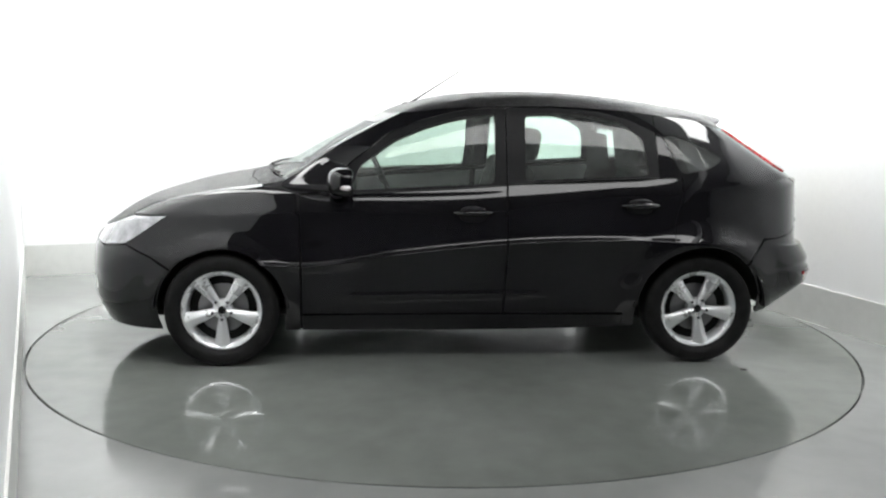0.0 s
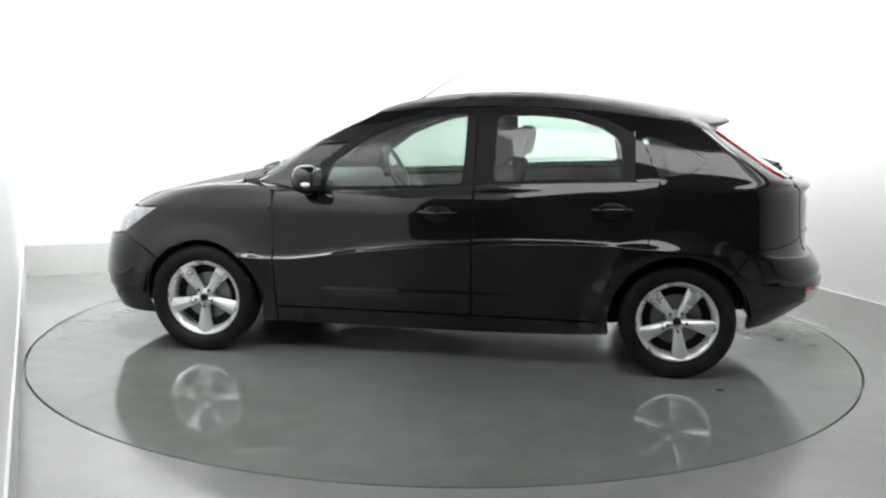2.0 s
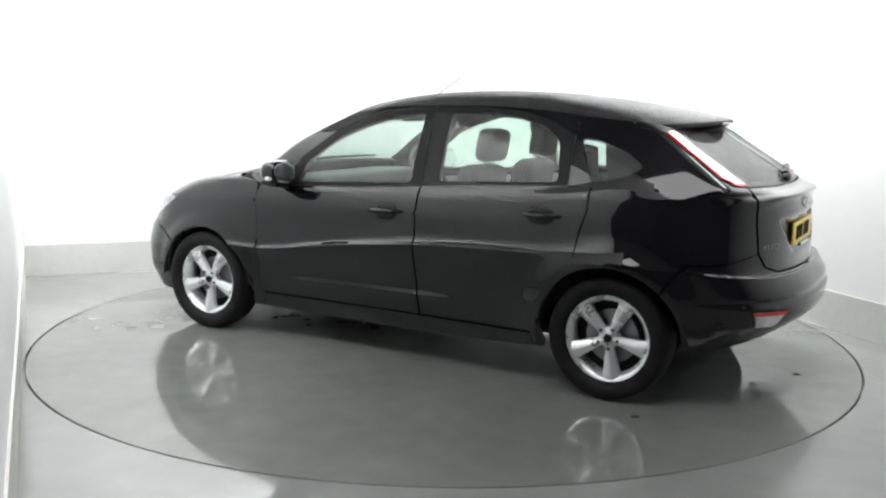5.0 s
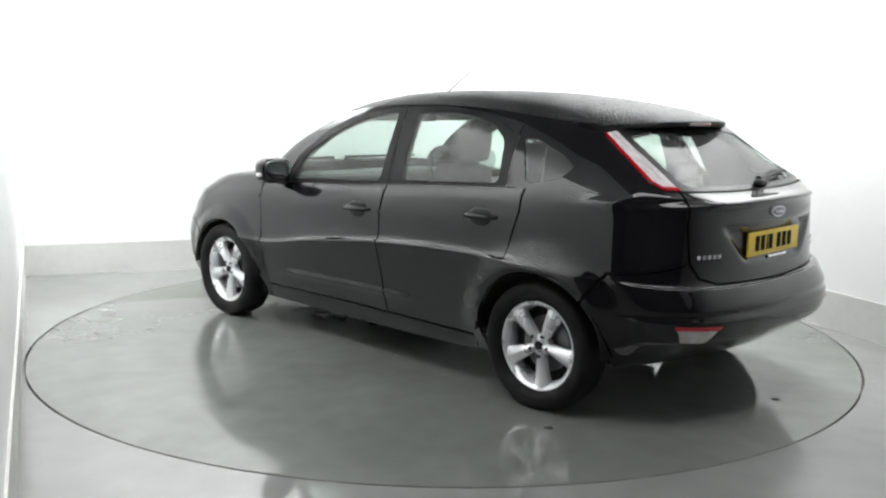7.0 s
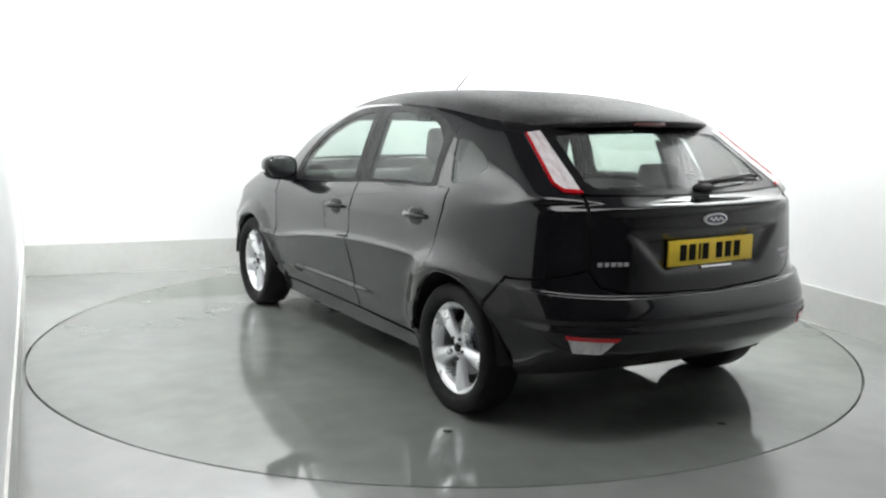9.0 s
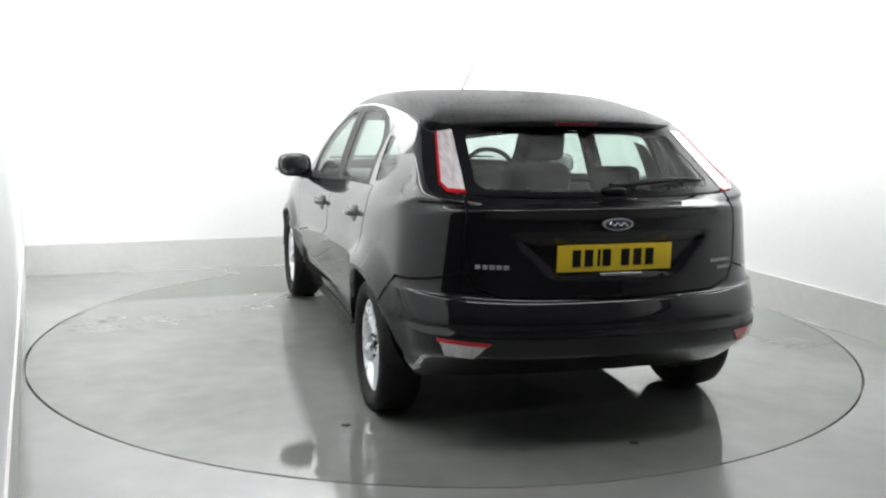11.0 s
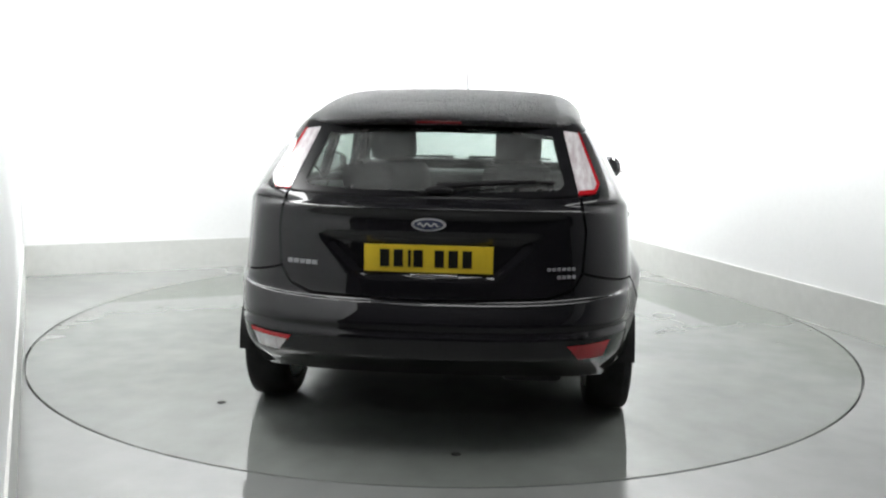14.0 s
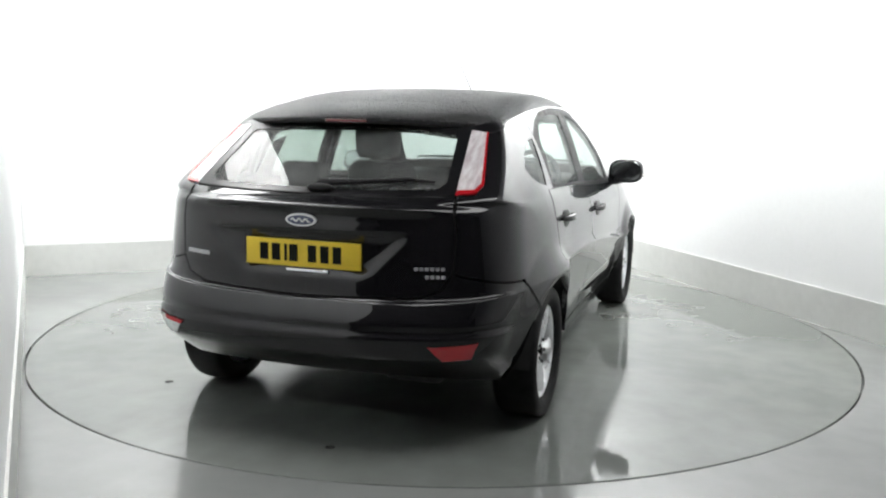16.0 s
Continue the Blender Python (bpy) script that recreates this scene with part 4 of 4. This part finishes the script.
# ---- wheels ----
def make_wheel():
    bm = lathe(bmesh.new(), [(0.205, -0.10), (0.19, -0.04), (0.180, 0.0), (0.188, 0.045), (0.203, 0.062), (0.214, 0.066), (0.218, 0.060), (0.216, 0.045), (0.205, 0.0), (0.212, -0.09)], 72, closed=True)
    w = part("wheel", bm, alloy, car, "silver five-spoke alloy wheel with a black tyre")
    prof = [(0.213, -0.075), (0.222, -0.095), (0.255, -0.105), (0.285, -0.100), (0.300, -0.085), (0.305, -0.05), (0.3055, 0.0), (0.305, 0.05), (0.300, 0.078),
            (0.290, 0.090), (0.270, 0.095), (0.245, 0.092), (0.226, 0.080), (0.216, 0.062), (0.207, 0.03)]
    part("tyre", lathe(bmesh.new(), prof, 96), rubber, w, "black road tyre")
    # solid black disc in place of the shade between the spokes
    part("spoke_shade", lathe(bmesh.new(), [(0.0, -0.030), (0.186, -0.030), (0.186, -0.06), (0.0, -0.06)], 48, closed=True), liner_black, w, "black disc standing in for the shade behind the spokes")
    part("brake_disc", lathe(bmesh.new(), [(0.05, -0.012), (0.135, -0.012), (0.135, -0.026), (0.05, -0.026)], 48, closed=True), steel, w, "dull steel brake disc")
    for k in range(5):
        bm = bmesh.new()
        rows = []
        stations = ((0.020, 0.017, 0.050), (0.060, 0.022, 0.055), (0.095, 0.028, 0.060), (0.135, 0.034, 0.063), (0.170, 0.040, 0.063), (0.190, 0.048, 0.062), (0.203, 0.062, 0.060))
        for r, hw, y in stations:
            rows.append([bm.verts.new((x, yy, r)) for x, yy in ((-hw, y - 0.040), (-hw, y - 0.016), (-hw * 0.86, y - 0.011), (-hw * 0.10, y + 0.003), (hw * 0.10, y + 0.003), (hw * 0.86, y - 0.011), (hw, y - 0.016), (hw, y - 0.040))])
        for a, b in zip(rows, rows[1:]):
            for m in range(7):
                bm.faces.new((a[m], a[m + 1], b[m + 1], b[m]))
        bm.faces.new(rows[0])
        bm.faces.new(rows[-1][::-1])
        bmesh.ops.rotate(bm, verts=bm.verts[:], matrix=Matrix.Rotation(radians(72 * k + 180), 3, "Y"))
        bmesh.ops.recalc_face_normals(bm, faces=bm.faces[:])
        part("spoke", bm, alloy, w)
        a = radians(72 * k + 180)
        bm = lathe(bmesh.new(), [(0.0, 0.063), (0.007, 0.063), (0.0085, 0.059), (0.0085, 0.02)], 12, m=Matrix.Translation((0.052 * math.sin(a), 0, 0.052 * math.cos(a))))
        part("wheel_nut", bm, alloy_dark, w, "dark wheel nut")
    part("hub", lathe(bmesh.new(), [(0.0, 0.044), (0.036, 0.044), (0.052, 0.036), (0.056, 0.0)], 40), alloy, w)
    part("hub_cap", lathe(bmesh.new(), [(0.0, 0.062), (0.016, 0.061), (0.021, 0.056), (0.022, 0.045)], 28), gloss_black, w, "dark round hub cap")
    return w


first = make_wheel()
first.matrix_basis = pose(AXLES[0], 0.795, 0.305, 0, 0, 0)
copy_thing(first, pose(AXLES[1], 0.795, 0.305, 0, 8, 0))
copy_thing(first, pose(AXLES[0], -0.795, 0.305, 0, 30, 180))
copy_thing(first, pose(AXLES[1], -0.795, 0.305, 0, 10, 180))

# ---- spoiler over the rear window ----
bm = bmesh.new()
rows = []
for k in range(33):
    y = -0.625 + 1.25 * k / 32
    e = abs(y) / 0.625
    tip = -1.625 + 0.225 * e ** 2.6
    root = -1.26 + 0.02 * e
    zr = float(at(*on_skin("T", root, min(abs(y), 0.585)))[2]) + 0.004 - 0.02 * max(0, (e - 0.93) / 0.07)
    zt = 1.366 - 0.024 * e ** 2
    deep = 0.032 + 0.038 * e ** 6
    under = max(root - 0.25 + 0.16 * e ** 3, tip + 0.05)
    rows.append([bm.verts.new(p) for p in ((root, y, zr), ((root * 2 + tip) / 3, y, (zr * 2 + zt) / 3 + 0.006), ((root + 2 * tip) / 3, y, (zr + 2 * zt) / 3 + 0.007), (tip + 0.012, y, zt + 0.003), (tip, y, zt - 0.006),
                                           (tip + 0.006, y, zt - deep * 0.6), (tip + 0.03, y, zt - deep), (under, y, zt - deep - 0.004), (root - 0.02, y, zr - 0.05))])
for a, b in zip(rows, rows[1:]):
    for m in range(8):
        bm.faces.new((a[m], b[m], b[m + 1], a[m + 1]))
bm.faces.new(rows[0])
bm.faces.new(rows[-1][::-1])
bmesh.ops.recalc_face_normals(bm, faces=bm.faces[:])
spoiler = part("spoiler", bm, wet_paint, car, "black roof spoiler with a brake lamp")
bm = box(bmesh.new(), (-1.628, -0.10, 1.338), (-1.60, 0.10, 1.352), 0.004)
part("brake_lamp", bm, lamp_dark_red, spoiler, "dark red brake lamp strip")

# ---- number plate, badge, lettering ----
def rear_x(y, z):
    return float(at(*on_skin("R", abs(y), z))[0])


plate_at = Matrix.Translation((min(rear_x(y, z) for y in (0, 0.25) for z in (0.765, 0.812, 0.86)) - 0.003, 0, 0.812))
plate = part("number_plate", box(bmesh.new(), (-0.006, -0.26, -0.0555), (0.004, 0.26, 0.0555), 0.002), plate_yellow, car, "yellow rear number plate with dark bars")
plate.matrix_basis = plate_at
for k, y in enumerate((0.176, 0.121, 0.076, 0.041, -0.044, -0.100, -0.156)):
    wd = 0.012 if k == 2 else 0.038
    bm = box(bmesh.new(), (-0.0085, y - wd / 2, -0.034), (-0.0055, y + wd / 2, 0.036), 0.001)
    part("bar", bm, plate_ink, plate, smooth=False)
bm = box(bmesh.new(), (rear_x(0, 0.745) - 0.012, -0.12, 0.738), (rear_x(0, 0.745) + 0.01, 0.07, 0.750), 0.003)
part("latch_lamp", bm, chrome, gate, "bright strip under the plate")


def oval(bm, cx, cy, cz, a, b, x0, x1, n=40):
    r0 = [bm.verts.new((cx + x0, cy + a * math.cos(2 * math.pi * k / n), cz + b * math.sin(2 * math.pi * k / n))) for k in range(n)]
    r1 = [bm.verts.new((cx + x1, cy + 0.93 * a * math.cos(2 * math.pi * k / n), cz + 0.9 * b * math.sin(2 * math.pi * k / n))) for k in range(n)]
    for k in range(n):
        bm.faces.new((r0[k], r0[(k + 1) % n], r1[(k + 1) % n], r1[k]))
    bm.faces.new(r1)
    bm.faces.new(r0[::-1])
    bmesh.ops.recalc_face_normals(bm, faces=bm.faces[:])
    return bm


bx = rear_x(0, 0.952)
badge = part("badge", oval(bmesh.new(), bx, 0, 0.952, 0.073, 0.029, 0.01, -0.010), badge_rim, gate, "oval chrome-edged badge with a blue field")
part("badge_field", oval(bmesh.new(), bx - 0.009, 0, 0.952, 0.062, 0.021, 0.002, -0.003), badge_blue, car, "oval blue badge field")
tube_pts = [(bx - 0.0125, 0.042 - 0.084 * k / 12, 0.952 + 0.007 * math.sin(k * 1.5)) for k in range(13)]
part("badge_scroll", tube(bmesh.new(), tube_pts, 0.0032, 6), badge_rim, car, "thin bright line on the badge")
for y0, n, z, h, w in ((0.590, 5, 0.780, 0.017, 0.022), (-0.474, 6, 0.776, 0.013, 0.015), (-0.516, 4, 0.744, 0.014, 0.015)):
    for k in range(n):
        y = y0 - (w + 0.005) * (k + 0.5)
        x = rear_x(y, z)
        part("letter_bar", box(bmesh.new(), (x - 0.004, y - w / 2, z - h / 2), (x + 0.004, y + w / 2, z + h / 2), 0.001), badge_grey, gate, smooth=False)

# ---- rear wiper ----
def rear_pt(y, z, lift):
    i, j = on_skin("R", abs(y), z)
    p = at(i, j) + at(i, j, GN) * lift
    return (p[0], math.copysign(p[1], y), p[2])


wiper = part("wiper", tube(bmesh.new(), [rear_pt(-0.02 - 0.40 * k / 8, 1.074 + 0.026 * k / 8, 0.024) for k in range(9)], [.016, .014, .012, .010, .009, .009, .008, .007, .006], 8), trim_black, gate, "black rear wiper arm")
bm = bmesh.new()
tube(bm, [rear_pt(-0.08 - 0.42 * k / 10, 1.088 + 0.014 * k / 10 + 0.010 * math.sin(math.pi * k / 10), 0.010) for k in range(11)], 0.007, 6)
part("wiper_blade", bm, trim_black, car)
p = rear_pt(-0.03, 1.066, 0.012)
part("wiper_cap", ellipsoid(bmesh.new(), p, (0.020, 0.060, 0.020), power=0.8), trim_black, car, "black wiper pivot cover")

# ---- aerial, silencer ----
aerial = part("aerial", tube(bmesh.new(), [(0.285 - 0.46 * k / 6, -0.035, 1.412 + 0.30 * k / 6) for k in range(7)], [.009, .005, .004, .0036, .0032, .003, .0028], 8), trim_black, car, "thin black roof aerial")
part("aerial_foot", ellipsoid(bmesh.new(), (0.285, -0.035, 1.414), (0.04, 0.022, 0.014)), trim_black, car)
bm = box(bmesh.new(), (-1.90, -0.56, 0.27), (-1.65, -0.30, 0.35), 0.04)
part("silencer", bm, liner_black, car, "dark silencer box")

# ---- cabin ----
def seat(x, y, rear=False):
    bm = box(bmesh.new(), (x - 0.05, y - 0.25, 0.42), (x + 0.46, y + 0.25, 0.60), 0.05)
    s = part("seat", bm, cloth, car, "dark grey cloth car seat")
    bm = box(bmesh.new(), (-0.07, -0.245, 0), (0.07, 0.245, 0.58), 0.06)
    for v in bm.verts:
        v.co.y *= 1 - 0.22 * max(0, v.co.z - 0.25) / 0.33
    back = part("backrest", bm, cloth, s)
    back.matrix_basis = pose(x - 0.05, y, 0.52, 0, -16, 0)
    bm = box(bmesh.new(), (-0.055, -0.130, 0.0), (0.05, 0.130, 0.185), 0.05)
    h = part("headrest", bm, cloth, s)
    h.matrix_basis = pose(x - 0.235, y, 1.105, 0, -10, 0)
    for d in (-0.06, 0.06):
        part("headrest_post", tube(bmesh.new(), [(x - 0.212, y + d, 1.04), (x - 0.238, y + d, 1.13)], 0.006, 8), chrome, s)


seat(-0.16, 0.355)
seat(-0.16, -0.355)
bm = box(bmesh.new(), (-1.12, -0.62, 0.40), (-0.66, 0.62, 0.58), 0.05)
bench = part("rear_bench", bm, cloth, car, "dark grey cloth rear bench")
bm = box(bmesh.new(), (-0.07, -0.60, 0), (0.07, 0.60, 0.53), 0.05)
b = part("bench_back", bm, cloth, bench)
b.matrix_basis = pose(-1.14, 0, 0.50, 0, -18, 0)
for y in (0.36, -0.36):
    bm = box(bmesh.new(), (-0.045, -0.12, 0.0), (0.045, 0.12, 0.115), 0.04)
    h = part("headrest", bm, cloth, bench)
    h.matrix_basis = pose(-1.315, y, 1.02, 0, -12, 0)
bm = box(bmesh.new(), (-1.80, -0.58, 0.965), (-1.36, 0.58, 0.985), 0.006)
part("parcel_shelf", bm, liner_black, car)
bm = box(bmesh.new(), (0.60, -0.70, 0.62), (1.08, 0.70, 0.97), 0.08)
for v in bm.verts:
    if v.co.x > 0.85:
        v.co.z = min(v.co.z, 0.955)
dash = part("dashboard", bm, dash_grey, car, "dark grey moulded dashboard")
ring_at = Matrix.Translation((0.44, -0.355, 0.955)) @ pose(0, 0, 0, 0, -64, 0)
bm = bmesh.new()
pts = [ring_at @ Vector((0.182 * math.cos(2 * math.pi * k / 40), 0.182 * math.sin(2 * math.pi * k / 40), 0)) for k in range(41)]
tube(bm, pts, 0.016, 10)
wheel_s = part("steering_wheel", bm, dash_grey, car, "dark grey steering wheel")
bm = box(bmesh.new(), (-0.06, -0.075, -0.03), (0.06, 0.075, 0.015), 0.02, ring_at)
for a in (0, 180, 250):
    d = Vector((math.sin(radians(a)), math.cos(radians(a)), 0))
    tube(bm, [ring_at @ (d * 0.05), ring_at @ (d * 0.18)], 0.015, 8)
part("boss", bm, dash_grey, wheel_s)
bm = box(bmesh.new(), (0.33, -0.115, 1.305), (0.36, 0.115, 1.362), 0.014)
rv = part("interior_mirror", bm, trim_black, car, "black interior mirror")
part("mirror_stalk", tube(bmesh.new(), [(0.36, 0, 1.34), (0.395, 0, 1.385)], 0.010, 8), trim_black, rv)
for y in (0.40, -0.40):
    bm = box(bmesh.new(), (0.06, y - 0.15, 1.392), (0.20, y + 0.15, 1.406), 0.006)
    part("sun_visor", bm, dash_grey, car)

# ---- grit on the disc ----
for sx, sy in ((-1.58, 0.945), (-2.10, -0.209)):
    bm = lathe(bmesh.new(), [(0.0, 0.004), (0.015, 0.0035), (0.022, 0.0008)], 14, "Z", Matrix.Translation((sx, sy, 0)))
    part("spot", bm, spot_dark, table, "small dark speck")


# ---- what turns: the car and the disc under it, about the disc's middle ----
def motions():
    offset = Matrix.Translation((-0.0440, -0.0825, 0))
    seats = []
    for k in range(33):
        t = k * 0.5
        turn = pose(0, 0, 0, 0, 0, 185.361 - 7.0311 * t - 0.0053 * t * t)
        seats.append((t, turn))
    walk(table, seats)
    walk(car, [(t, m @ offset) for t, m in seats])


motions()
